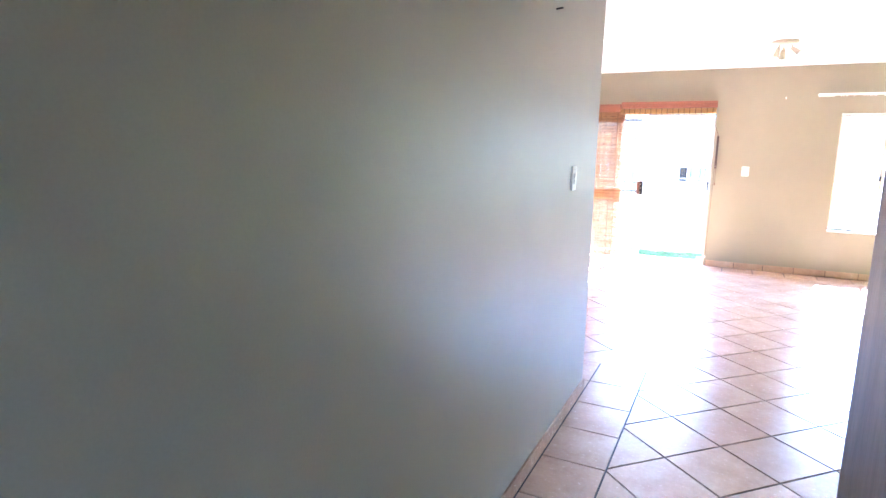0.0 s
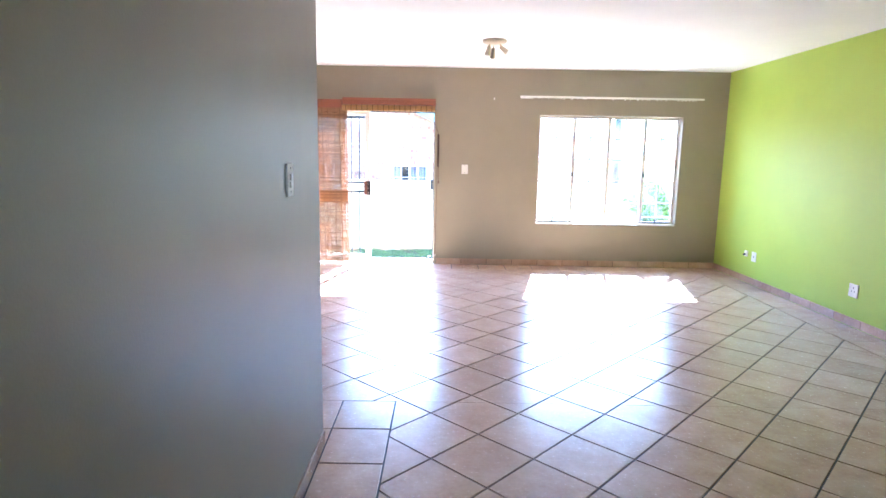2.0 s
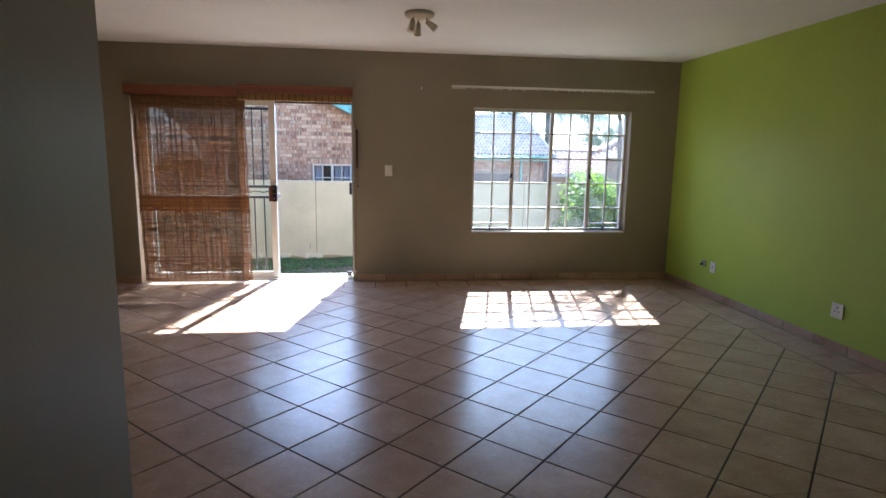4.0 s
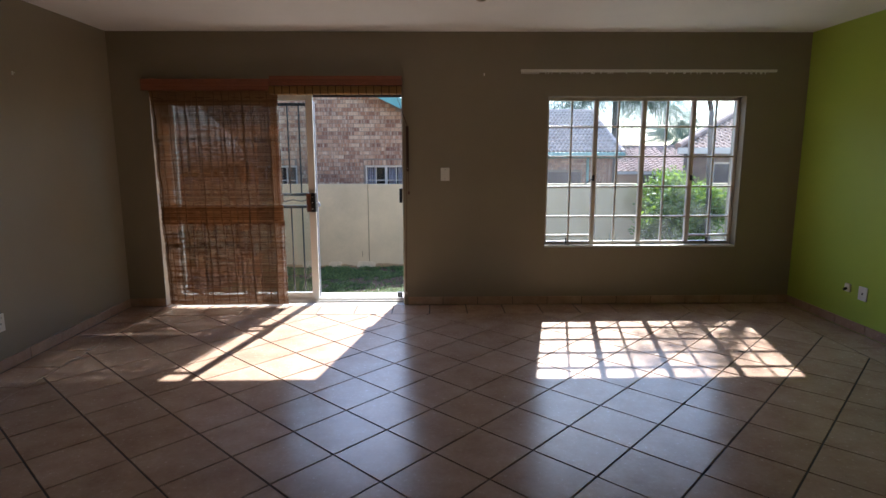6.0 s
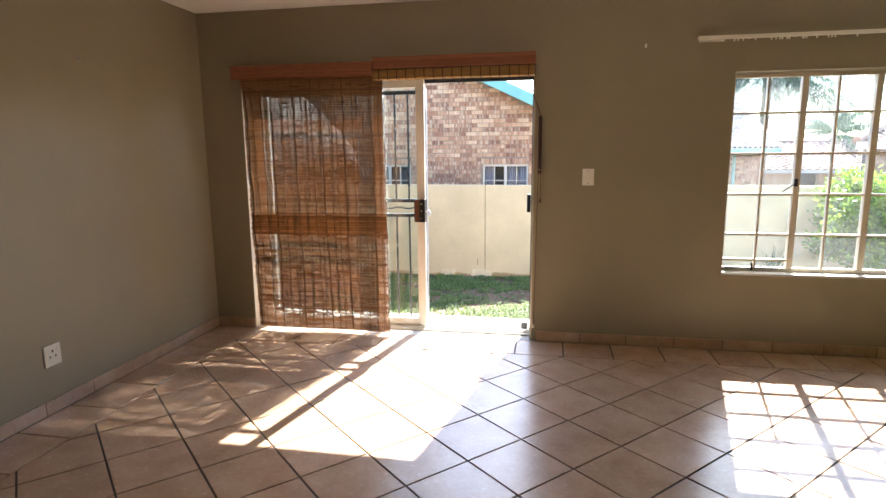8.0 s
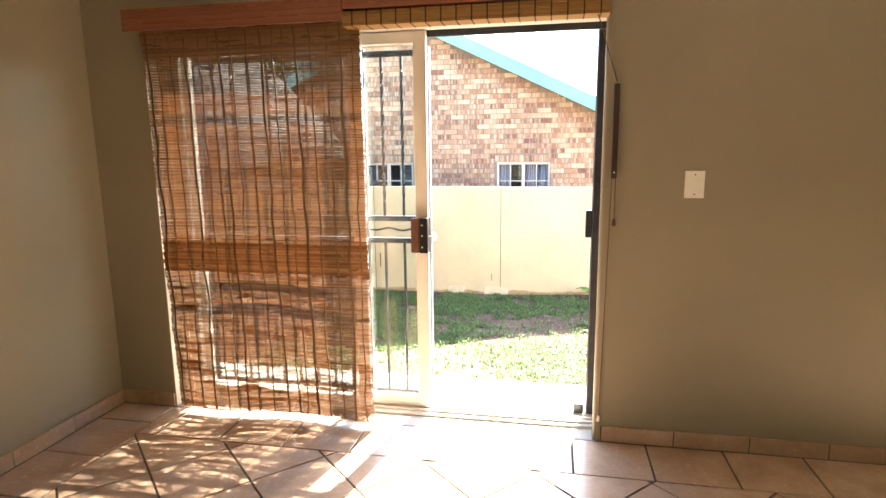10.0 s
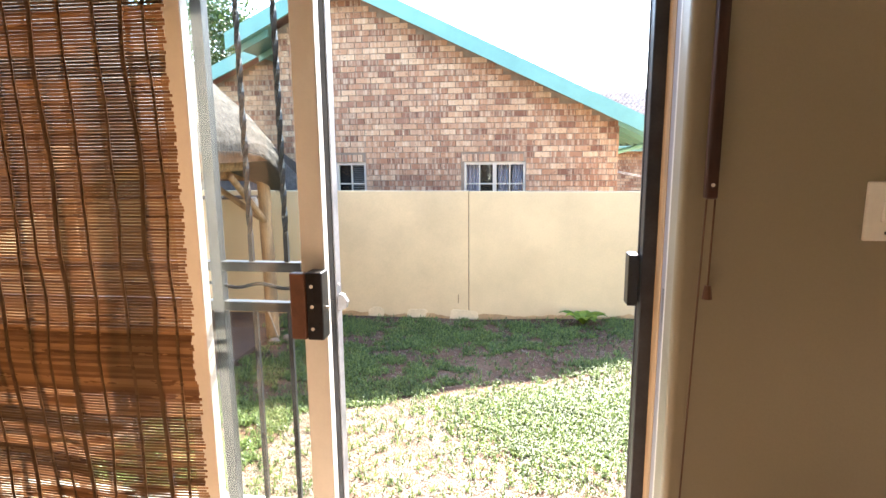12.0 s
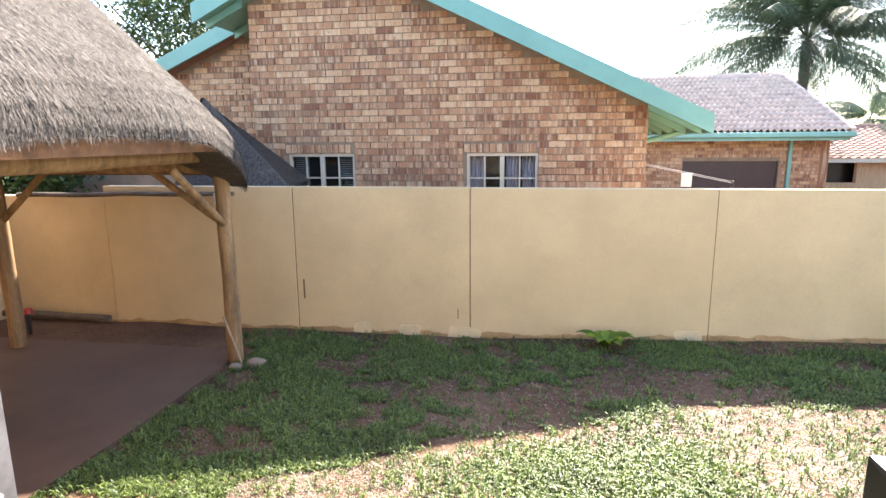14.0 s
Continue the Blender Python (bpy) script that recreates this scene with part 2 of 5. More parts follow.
def add_box(bm, lo, hi, bevel=0.0, m=None):
    r = bmesh.ops.create_cube(bm, size=1.0)["verts"]
    for v in r:
        v.co = Vector(((lo[i] + hi[i]) / 2 + v.co[i] * (hi[i] - lo[i]) for i in range(3)))
    if bevel:
        es = list({e for v in r for e in v.link_edges})
        g = bmesh.ops.bevel(bm, geom=es, offset=bevel, segments=2, affect="EDGES", profile=0.5)
        r = list({v for f in g["faces"] for v in f.verts} | {v for v in r if v.is_valid})
    if m is not None:
        for v in r:
            v.co = m @ v.co
    return r


def box(lo, hi, bevel=0.0, m=None):
    bm = bmesh.new()
    add_box(bm, lo, hi, bevel, m)
    return bm


def add_tube(bm, a, b, r0, r1=None, n=12, wobble=0.0, steps=1):
    """A closed round bar from a to b."""
    a, b = Vector(a), Vector(b)
    r1 = r0 if r1 is None else r1
    d = (b - a).normalized()
    s = d.orthogonal().normalized()
    t = d.cross(s)
    rings = []
    for k in range(steps + 1):
        f = k / steps
        c = a.lerp(b, f)
        if wobble:
            c = c + (s * noise.noise(c * 3.1) + t * noise.noise(c * 3.1 + Vector((9, 4, 2)))) * wobble
        r = r0 + (r1 - r0) * f
        rings.append([bm.verts.new(c + (s * math.cos(2 * math.pi * i / n) + t * math.sin(2 * math.pi * i / n)) * r) for i in range(n)])
    for p, q in zip(rings, rings[1:]):
        for i in range(n):
            bm.faces.new((p[i], p[(i + 1) % n], q[(i + 1) % n], q[i]))
    bm.faces.new(rings[0][::-1])
    bm.faces.new(rings[-1])


def tube(a, b, r0, r1=None, n=12, wobble=0.0, steps=1):
    bm = bmesh.new()
    add_tube(bm, a, b, r0, r1, n, wobble, steps)
    return bm


def add_prism(bm, poly, axis, lo, hi):
    """A flat outline, extruded along an axis. The outline lies in the two other axes, in order."""
    def at(p, w):
        q = list(p)
        q.insert(axis, w)
        return q
    a = [bm.verts.new(at(p, lo)) for p in poly]
    b = [bm.verts.new(at(p, hi)) for p in poly]
    bm.faces.new(a)
    bm.faces.new(b[::-1])
    n = len(poly)
    for i in range(n):
        bm.faces.new((a[i], b[i], b[(i + 1) % n], a[(i + 1) % n]))
    bmesh.ops.recalc_face_normals(bm, faces=bm.faces[:])


def prism(poly, axis, lo, hi):
    bm = bmesh.new()
    add_prism(bm, poly, axis, lo, hi)
    return bm


def wall(axis, lo, hi, u, z, holes=()):
    """A wall of real thickness lo to hi along an axis, spanning u and z, with openings (u0, u1, z0, z1) cut through."""
    us = sorted({*u, *(h[0] for h in holes), *(h[1] for h in holes)})
    zs = sorted({*z, *(h[2] for h in holes), *(h[3] for h in holes)})
    full = {(i, j) for i in range(len(us) - 1) for j in range(len(zs) - 1)
            if not any(h[0] < (us[i] + us[i + 1]) / 2 < h[1] and h[2] < (zs[j] + zs[j + 1]) / 2 < h[3] for h in holes)}
    bm = bmesh.new()
    at = {}

    def vert(i, j, k):
        if (i, j, k) not in at:
            p = [us[i], zs[j]]
            p.insert(axis, hi if k else lo)
            at[(i, j, k)] = bm.verts.new(p)
        return at[(i, j, k)]
    for i, j in full:
        bm.faces.new([vert(a, b, 0) for a, b in ((i, j), (i + 1, j), (i + 1, j + 1), (i, j + 1))])
        bm.faces.new([vert(a, b, 1) for a, b in ((i, j + 1), (i + 1, j + 1), (i + 1, j), (i, j))])
        for (di, dj), (p, q) in (((-1, 0), ((0, 0), (0, 1))), ((1, 0), ((1, 1), (1, 0))), ((0, -1), ((1, 0), (0, 0))), ((0, 1), ((0, 1), (1, 1)))):
            if (i + di, j + dj) not in full:
                bm.faces.new([vert(i + p[0], j + p[1], 0), vert(i + q[0], j + q[1], 0), vert(i + q[0], j + q[1], 1), vert(i + p[0], j + p[1], 1)])
    bmesh.ops.recalc_face_normals(bm, faces=bm.faces[:])
    return bm


# ---- the room ----
XL, XR, H = -2.695, 3.865, 2.6        # left wall, green wall, ceiling
HALL, HALL_END = -0.456, -5.03       # hall wall and its corner
BACK, FAR = -8.17, -10.4
DOOR_L, DOOR_R, DOOR_H = -2.345, 0.033, 2.10
WX0, WX1, WZ0, WZ1 = 1.395, 3.29, 0.57, 2.02
T = 0.23

structure("wall_north", wall(1, 0.0, T, (XL - T, XR + T), (-0.2, H + 0.25), [(DOOR_L, DOOR_R, -0.2, DOOR_H), (WX0, WX1, WZ0, WZ1)]), TAUPE, "taupe painted plaster wall with a sliding door and a window", "wall")
structure("wall_east", wall(0, XR, XR + T, (BACK - 0.12, 0.0), (-0.2, H + 0.25)), GREEN, "lime green painted plaster wall", "wall")
structure("wall_west", wall(0, XL - T, XL, (HALL_END - 0.12, 0.0), (-0.2, H + 0.25)), TAUPE, "taupe painted plaster wall", "wall")
structure("wall_alcove", wall(1, HALL_END - 0.12, HALL_END, (XL, HALL), (-0.2, H + 0.25)), TAUPE, "taupe painted plaster wall", "wall")
structure("wall_hall", wall(0, HALL - 0.12, HALL, (FAR - 0.12, HALL_END - 0.12), (-0.2, H + 0.25)), TAUPE, "taupe painted plaster wall of the entrance hall", "wall")
structure("wall_south", wall(1, BACK - 0.12, BACK, (0.62, XR), (-0.2, H + 0.25)), TAUPE, "taupe painted plaster wall", "wall")
structure("wall_hall_east", wall(0, 0.62, 0.74, (FAR - 0.12, BACK - 0.12), (-0.2, H + 0.25)), TAUPE, "taupe painted plaster wall", "wall")
# Unseen end wall; its narrow slit is added to let daylight into the hall.
structure("wall_hall_end", wall(1, FAR - 0.12, FAR, (HALL, 0.62), (-0.2, H + 0.25), [(0.15, 0.45, 0.0, 2.05)]), TAUPE, "taupe painted plaster wall", "wall")
structure("ceiling", box((XL - T, FAR - 0.12, H), (XR + T, 0.0, H + 0.2)), WHITE, "white painted ceiling", "ceiling")
# Unseen wall, added to block light bounced from open ground to the west.
structure("wall_outer_west", wall(1, 0.0, T, (-7.13, XL - T - 0.002), (-1.0, H + 0.25)), BRICK, "unseen brown face-brick wall added west of the house to block bounced light", "wall")
# Unseen roof, added to cut sky light; west eave lengthened to shade the shelter.
bm = bmesh.new()
for side, west, east in (((0.62, 2.62), -2.95, XR + 0.8), ((1.35, 2.50), -7.4, -2.952), ((FAR - 0.6, 2.62), -7.4, XR + 0.8)):
    add_prism(bm, [side, (-5.0, 4.9), (-5.0, 5.0), (side[0], side[1] + 0.1)], 0, west, east)
structure("roof", bm, GROUT, "plain unseen pitched roof above the ceiling, added to block sky light", "roof")
floor = structure("floor", box((XL, FAR, -0.2), (XR, 0.0, -0.006)), GROUT, "terracotta beige tiles laid diagonally with dark grout", "floor")
structure("threshold", box((DOOR_L - 0.03, 0.0, -0.2), (DOOR_R + 0.05, T + 0.13, -0.004), 0.004), SLAB, "pale concrete door threshold", "threshold")


# ---- the garden ground ----
def ground_z(x, y):
    zf = -0.83 + 0.032 * max(0.0, min(x + 1.0, 6.0))
    t = min(1.0, max(0.0, (y - 0.85) / 5.2))
    return -0.62 + t * (zf + 0.62) - min(0.35, max(0.0, (y - 9) * 0.03))


gx = [-900, -200, -60, -25, -14] + [-9 + 0.3 * i for i in range(67)] + [14, 25, 60, 200, 900]
gy = [-900, -200, -60, -25, -12, -6, -2, 0.0, 0.2] + [0.4 + 0.2 * i for i in range(36)] + [9, 12, 16, 25, 60, 200, 900]
bm = bmesh.new()
rows = [[bm.verts.new((x, y, ground_z(x, y) + (0.025 * noise.noise(Vector((x * 1.7, y * 1.7, 0))) if 0.95 < y < 7 else 0.0))) for x in gx] for y in gy]
for a, b in zip(rows, rows[1:]):
    for i in range(len(gx) - 1):
        bm.faces.new((a[i], a[i + 1], b[i + 1], b[i]))
structure("ground", bm, SOIL, "patchy brown soil of a garden lawn", "ground", True)
structure("doorstep_slab", box((-3.2, T + 0.13, -0.9), (3.6, 0.9, -0.09), 0.01), SLAB, "sunlit pale concrete apron along the house wall", "pavement")


# ---- entrance door ----
front_door = thing("front_door", "brown wooden front door standing open against the hall", "door", (0.535, BACK, 0))
leaf = part("door_leaf", box((0.515, BACK + 0.01, 0.008), (0.555, BACK + 0.83, 2.04), 0.003), DOORWOOD, front_door)


# ---- sliding door, security gate and blinds ----
sd = thing("sliding_door", "off-white aluminium sliding glass door, half open", "door", ((DOOR_L + DOOR_R) / 2, 0.1, 0))
FY0, FY1 = 0.118, 0.212
part("jamb", box((DOOR_L, FY0, 0), (DOOR_L + 0.035, FY1, 2.06), 0.003), ALU, sd)
part("jamb", box((DOOR_R - 0.010, FY0, 0), (DOOR_R, FY0 + 0.030, 2.06), 0.002), ALU, sd)
part("jamb_channel", box((DOOR_R - 0.003, FY0 + 0.0305, 0), (DOOR_R, FY1, 2.06), 0.001), JAMB, sd, "dull grey aluminium channel")
part("strike_plate", box((DOOR_R - 0.0055, FY0 + 0.045, 0.93), (DOOR_R - 0.0032, FY0 + 0.070, 1.07), 0.001), GALV, sd, "bright steel strike plate")
part("head_rail", box((DOOR_L, FY0, 2.06), (DOOR_R, FY1, 2.1), 0.003), ALU, sd)
bm = box((DOOR_L, FY0, -0.004), (DOOR_R, FY1, 0.012), 0.003)
for y in (0.145, 0.196):
    add_box(bm, (DOOR_L, y - 0.003, 0.012), (DOOR_R, y + 0.003, 0.024))
part("sill_track", bm, ALU, sd)


def panel(x0, x1, y, name):
    w = 0.068
    p = part(name, box((x0, y - 0.018, 0.02), (x0 + w, y + 0.018, 2.055), 0.003), ALU, sd)
    part("stile", box((x1 - w, y - 0.018, 0.02), (x1, y + 0.018, 2.055), 0.003), ALU, p)
    part("rail", box((x0 + w, y - 0.016, 0.02), (x1 - w, y + 0.016, 0.085), 0.003), ALU, p)
    part("rail", box((x0 + w, y - 0.016, 1.995), (x1 - w, y + 0.016, 2.055), 0.003), ALU, p)
    g = part("pane", box((x0 + w - 0.01, y - 0.003, 0.08), (x1 - w + 0.01, y + 0.003, 2.0)), GLASS, p, "clear glass pane")
    g.visible_shadow = False
    return p


panel(DOOR_L + 0.037, -1.198, 0.145, "fixed_panel")
slide = panel(-2.28, -0.866, 0.199, "sliding_panel")
lock = part("lock_handle", box((-0.904, 0.128, 0.916), (-0.858, 0.182, 1.104), 0.004), BLACKPL, slide, "black door lock with a brown grip")
part("grip", box((-0.948, 0.124, 0.918), (-0.905, 0.150, 1.102), 0.004), BROWNPL, lock, "brown finger grip")
for z in (0.948, 1.010, 1.066):
    part("screw", tube((-0.888, 0.129, z), (-0.888, 0.1255, z), 0.005, n=10), ALU, lock, "bright screw head")
part("key_turn", box((-0.857, 0.148, 1.002), (-0.845, 0.153, 1.008), 0.001), ALU, lock, "bright latch tongue")

gate = thing("security_gate", "dark grey steel security gate slid open beside the doorway", "gate", (-1.45, 0.322, 0))
GY = 0.322


def twisted_bar(x, z0, z1, y=GY):
    bm = bmesh.new()
    n = max(4, int((z1 - z0) / 0.02))
    rings = []
    for k in range(n + 1):
        z = z0 + (z1 - z0) * k / n
        a = 0.0 if (z - z0) < 0.08 or (z1 - z) < 0.08 else (z - z0 - 0.08) * 22
        rings.append([bm.verts.new((x + 0.0095 * math.cos(a + q * math.pi / 2 + 0.785), y + 0.0095 * math.sin(a + q * math.pi / 2 + 0.785), z)) for q in range(4)])
    for p, q in zip(rings, rings[1:]):
        for i in range(4):
            bm.faces.new((p[i], p[(i + 1) % 4], q[(i + 1) % 4], q[i]))
    bm.faces.new(rings[0][::-1])
    bm.faces.new(rings[-1])
    return bm


GTOP = 2.032
for x0, x1 in ((-2.30, -2.26), (-1.274, -1.240), (-0.914, -0.882)):
    part("gate_stile", box((x0, GY - 0.018, 0.012), (x1, GY + 0.018, 2.0), 0.002), DARKSTEEL, gate)
for z, h in ((0.03, 0.03), (0.938, 0.030), (1.063, 0.030), (1.955, 0.03)):
    part("gate_rail", box((-2.26, GY - 0.015, z), (-0.914, GY + 0.015, z + h), 0.002), DARKSTEEL, gate)
bm = bmesh.new()
for k in range(1, 61):
    (xa, za), (xb, zb) = [(-2.26 + q * 1.346 / 60, 1.016 + 0.007 * math.sin(q * 0.9)) for q in (k - 1, k)]
    add_tube(bm, (xa, GY, za), (xb, GY, zb), 0.006, n=6)
part("scroll_bar", bm, DARKSTEEL, gate)
for k in range(11):
    x = -1.034 - 0.112 * k
    part("bar", twisted_bar(x, 1.093, 1.955), DARKSTEEL, gate)
    part("bar", box((x - 0.007, GY - 0.007, 0.06), (x + 0.007, GY + 0.007, 0.938), 0.001), DARKSTEEL, gate)
part("stile_flange", box((-0.881, GY - 0.016, 0.012), (-0.877, GY + 0.028, 2.0), 0.001), GALV, gate, "worn galvanised edge of the stile")
latch = part("latch_plate", box((-0.936, GY - 0.026, 0.82), (-0.886, GY - 0.0185, 0.985), 0.002), DARKSTEEL, gate)
part("latch_tongue", box((-0.952, GY - 0.030, 0.90), (-0.937, GY - 0.006, 0.988), 0.002), DARKSTEEL, latch, "grey steel latch tongue")
part("keyhole", tube((-0.908, GY - 0.027, 0.905), (-0.908, GY - 0.030, 0.905), 0.014, n=14), ALU, latch, "worn bright keyhole")
part("hook_bolt", prism([(-0.876, 0.945), (-0.852, 0.955), (-0.846, 0.975), (-0.858, 0.996), (-0.870, 1.000), (-0.876, 0.990)], 1, GY - 0.012, GY + 0.006), GALV, latch, "bright metal hook bolt")
part("rivet", tube((-0.8765, GY + 0.006, 1.025), (-0.874, GY + 0.006, 1.025), 0.004, n=8), ALU, latch)

gate_frame = thing("gate_frame", "dark brown steel frame of the security gate fixed outside the doorway", "gate frame", (0, 0.30, 0))
part("timber_packing", box((0.029, 0.2305, 0.0), (0.060, 0.2835, 2.10), 0.001), TIMBER, gate_frame, "bare pale timber packing")
part("post", box((-0.006, 0.284, 0.0), (0.040, 0.330, 2.10), 0.003), DARKSTEEL, gate_frame)
part("post_flange", box((-0.008, 0.3305, 0.0), (0.010, 0.345, 2.10), 0.002), DARKSTEEL, gate_frame)
part("post", box((DOOR_L - 0.02, 0.284, 0.0), (DOOR_L + 0.03, 0.330, 2.10), 0.002), DARKSTEEL, gate_frame)
part("top_channel", box((DOOR_L, 0.232, GTOP), (DOOR_R + 0.04, 0.258, GTOP + 0.07), 0.002), DARKSTEEL, gate_frame)
part("keeper_box", box((-0.040, 0.290, 0.992), (-0.0105, 0.345, 1.137), 0.004), BLACKPL, gate_frame, "black steel lock keeper")
part("floor_stop", box((-0.075, 0.285, 0.0), (-0.020, 0.33, 0.055), 0.004), BLACKPL, gate_frame)
part("timber_stop", box((0.029, 0.2125, 0.0), (0.0325, 0.2300, 2.06), 0.001), TIMBER, gate_frame, "bare pale timber packing strip")

def reed_mat(name, a, b, tr):
    m, nt, bs, pos = base_mat(name, 0.5)
    c = ramp(nt, math_node(nt, "FRACT", math_node(nt, "ADD", random_mix(nt), noise_tex(nt, pos, 9.0, 3.0, 0.6, (1, 1, 6))), 0.0), [(0.0, a), (1.0, b)])
    nt.links.new(c, bs.inputs["Base Color"])
    t = nt.nodes.new("ShaderNodeBsdfTranslucent")
    nt.links.new(c, t.inputs[0])
    mx = nt.nodes.new("ShaderNodeMixShader")
    mx.inputs[0].default_value = tr
    nt.links.new(bs.outputs[0], mx.inputs[1])
    nt.links.new(t.outputs[0], mx.inputs[2])
    nt.links.new(mx.outputs[0], nt.nodes["Material Output"].inputs["Surface"])
    return m


REED = reed_mat("brown_bamboo_reed", (0.17, 0.083, 0.040), (0.37, 0.215, 0.105), 0.34)
VALANCE = reed_mat("reddish_bamboo_valance", (0.19, 0.06, 0.03), (0.28, 0.10, 0.05), 0.04)
PALEREED = reed_mat("golden_bamboo_reed", (0.42, 0.23, 0.07), (0.58, 0.36, 0.13), 0.35)
BINDING = reed_mat("woven_binding", (0.16, 0.085, 0.04), (0.26, 0.145, 0.07), 0.3)
CORD = surface("brown_cord", (0.11, 0.05, 0.025), 0.8, var=0.3, scale=20, fine=120, bump=0.3, dist=0.001)


def blind_y(x, z):
    sag = 0.02 * max(0.0, 1 - z / 1.2)
    return -0.045 + sag * math.sin(x * 7.0 + z * 2.0) + 0.010 * noise.noise(Vector((x * 2.2, z * 2.6, 3.0))) - 0.012 * max(0.0, 1 - abs(z - 0.9) / 0.14)


def blind_x(f, z):
    left = -2.317 + 0.042 * (1 - z / 2.05) + 0.008 * noise.noise(Vector((z * 7, 1, 2)))
    right = -1.140 + 0.022 * (1 - z / 2.05) + 0.006 * noise.noise(Vector((z * 9, 8, 5)))
    return left + (right - left) * f


blind = thing("bamboo_blind", "brown bamboo reed blind lowered over the fixed door pane", "blind", (-1.75, -0.05, 0))
SEG = 20
for i in range(262):
    z = 0.032 + i * 0.0078
    loose = 1.0 if z < 0.82 else 0.0
    dense = 0.82 <= z < 0.985 or z > 1.93
    rr = random.Random(i)
    verts, faces = [], []
    for k in range(SEG + 1):
        f = k / SEG
        x = blind_x(f, z) + (rr.uniform(-0.005, 0.005) if k in (0, SEG) else 0)
        n = noise.noise(Vector((x * 9.0, z * (45.0 if loose else 70.0), 7.0)))
        n2 = noise.noise(Vector((x * 3.0, z * 16.0, 1.0)))
        h = 0.0065 + 0.0017 * n + 0.0004 * n2
        if loose:
            h = 0.0063 + 0.0027 * n + 0.0010 * n2
        if dense:
            h = 0.0081 + 0.0006 * n
        h = min(0.0083, max(0.0008, h))
        zz = z + 0.0008 * n + (0.002 * n2 * loose)
        y = blind_y(x, z) + rr.uniform(-0.0006, 0.0006)
        verts += [(x, y - 0.0006, zz - h / 2), (x, y + 0.0006, zz - h / 2), (x, y + 0.0006, zz + h / 2), (x, y - 0.0006, zz + h / 2)]
        if k:
            a, b = 4 * (k - 1), 4 * k
            faces += [(a + q, a + (q + 1) % 4, b + (q + 1) % 4, b + q) for q in range(4)]
    faces += [(3, 2, 1, 0), (4 * SEG, 4 * SEG + 1, 4 * SEG + 2, 4 * SEG + 3)]
    me = bpy.data.meshes.new("reed")
    me.from_pydata(verts, [], faces)
    me.materials.append(REED)
    ob = new("reed", me)
    ob.parent, ob.matrix_parent_inverse = blind, blind.matrix_basis.inverted()
for k in range(17):
    f = (k + 0.4) / 17 + 0.012 * math.sin(k * 5.1)
    bm = bmesh.new()
    w = 0.007 if k % 3 else 0.011
    prev = None
    for j in range(40):
        z = 0.03 + j * 2.03 / 39
        x = blind_x(f, z) + 0.010 * noise.noise(Vector((k * 3.3, z * 5, 0)))
        y = blind_y(x, z) - 0.003
        ring = [bm.verts.new(p) for p in ((x - w / 2, y - 0.001, z), (x + w / 2, y - 0.001, z), (x + w / 2, y + 0.001, z), (x - w / 2, y + 0.001, z))]
        if prev:
            for q in range(4):
                bm.faces.new((prev[q], prev[(q + 1) % 4], ring[(q + 1) % 4], ring[q]))
        else:
            bm.faces.new(ring[::-1])
        prev = ring
    bm.faces.new(prev)
    part("binding_cord", bm, BINDING, blind, "dark woven binding")


def valance(parent, x0, x1, z0, z1, y, material, pitch=0.0095):
    for k in range(int((z1 - z0) / pitch)):
        z = z0 + k * pitch
        part("slat", box((x0, y - 0.004, z), (x1, y + 0.001, z + pitch * 0.93), 0.0), material, parent)


top = part("valance_board", box((-2.352, -0.118, 2.075), (-1.195, -0.004, 2.165), 0.004), VALANCE, blind, "reddish brown bamboo valance")
valance(top, -2.356, -1.196, 2.058, 2.165, -0.122, VALANCE)
raised = thing("raised_bamboo_blind", "golden brown bamboo blind rolled up above the open doorway", "blind", (-0.59, -0.06, 2.04))
top = part("valance_board", box((-1.185, -0.118, 2.106), (0.02, -0.004, 2.185), 0.004), VALANCE, raised, "reddish brown bamboo valance")
valance(top, -1.188, 0.022, 2.104, 2.19, -0.124, VALANCE)
for k in range(8):
    part("folded_reed", box((-1.196, -0.120 + 0.004 * (k % 2), 2.030 + k * 0.0085), (0.012, -0.02, 2.037 + k * 0.0085), 0.0), PALEREED, raised, "golden folded bamboo reeds")
for k in range(17):
    x = -1.15 + k * 0.07
    part("binding_cord", box((x, -0.1225, 2.028), (x + 0.006, -0.0185, 2.100)), CORD, raised)

WB, WT = 1.318, 1.745
cords = thing("blind_cord", "dark wooden cord weight and brown cords hanging beside the door", "blind cord", (0.058, -0.03, 0.2))
weight = part("cord_weight", box((0.048, -0.042, WB), (0.074, -0.018, WT), 0.005), DARKWOOD, cords, "dark wooden cord weight")
part("screw_eye", tube((0.061, -0.043, WB + 0.03), (0.061, -0.0455, WB + 0.03), 0.004, n=8), ALU, weight)
bm = bmesh.new()
add_tube(bm, (-0.04, -0.10, 2.04), (0.061, -0.034, WT + 0.005), 0.0025, n=6)
add_tube(bm, (0.053, -0.034, WB), (0.036, -0.014, 0.13), 0.002, n=6)
add_tube(bm, (0.070, -0.034, WB), (0.070, -0.026, 1.125), 0.002, n=6)
part("cord", bm, CORD, cords)
part("tassel", tube((0.070, -0.026, 1.13), (0.070, -0.026, 1.10), 0.007, 0.011, 10), BROWNPL, cords)
part("tassel", tube((0.036, -0.014, 0.135), (0.036, -0.014, 0.11), 0.006, 0.010, 10), PALE, cords)
corner = [(0.026 - 0.018 * math.sin(k * math.pi / 12), 0.0145 - 0.018 * math.cos(k * math.pi / 12)) for k in range(7)]
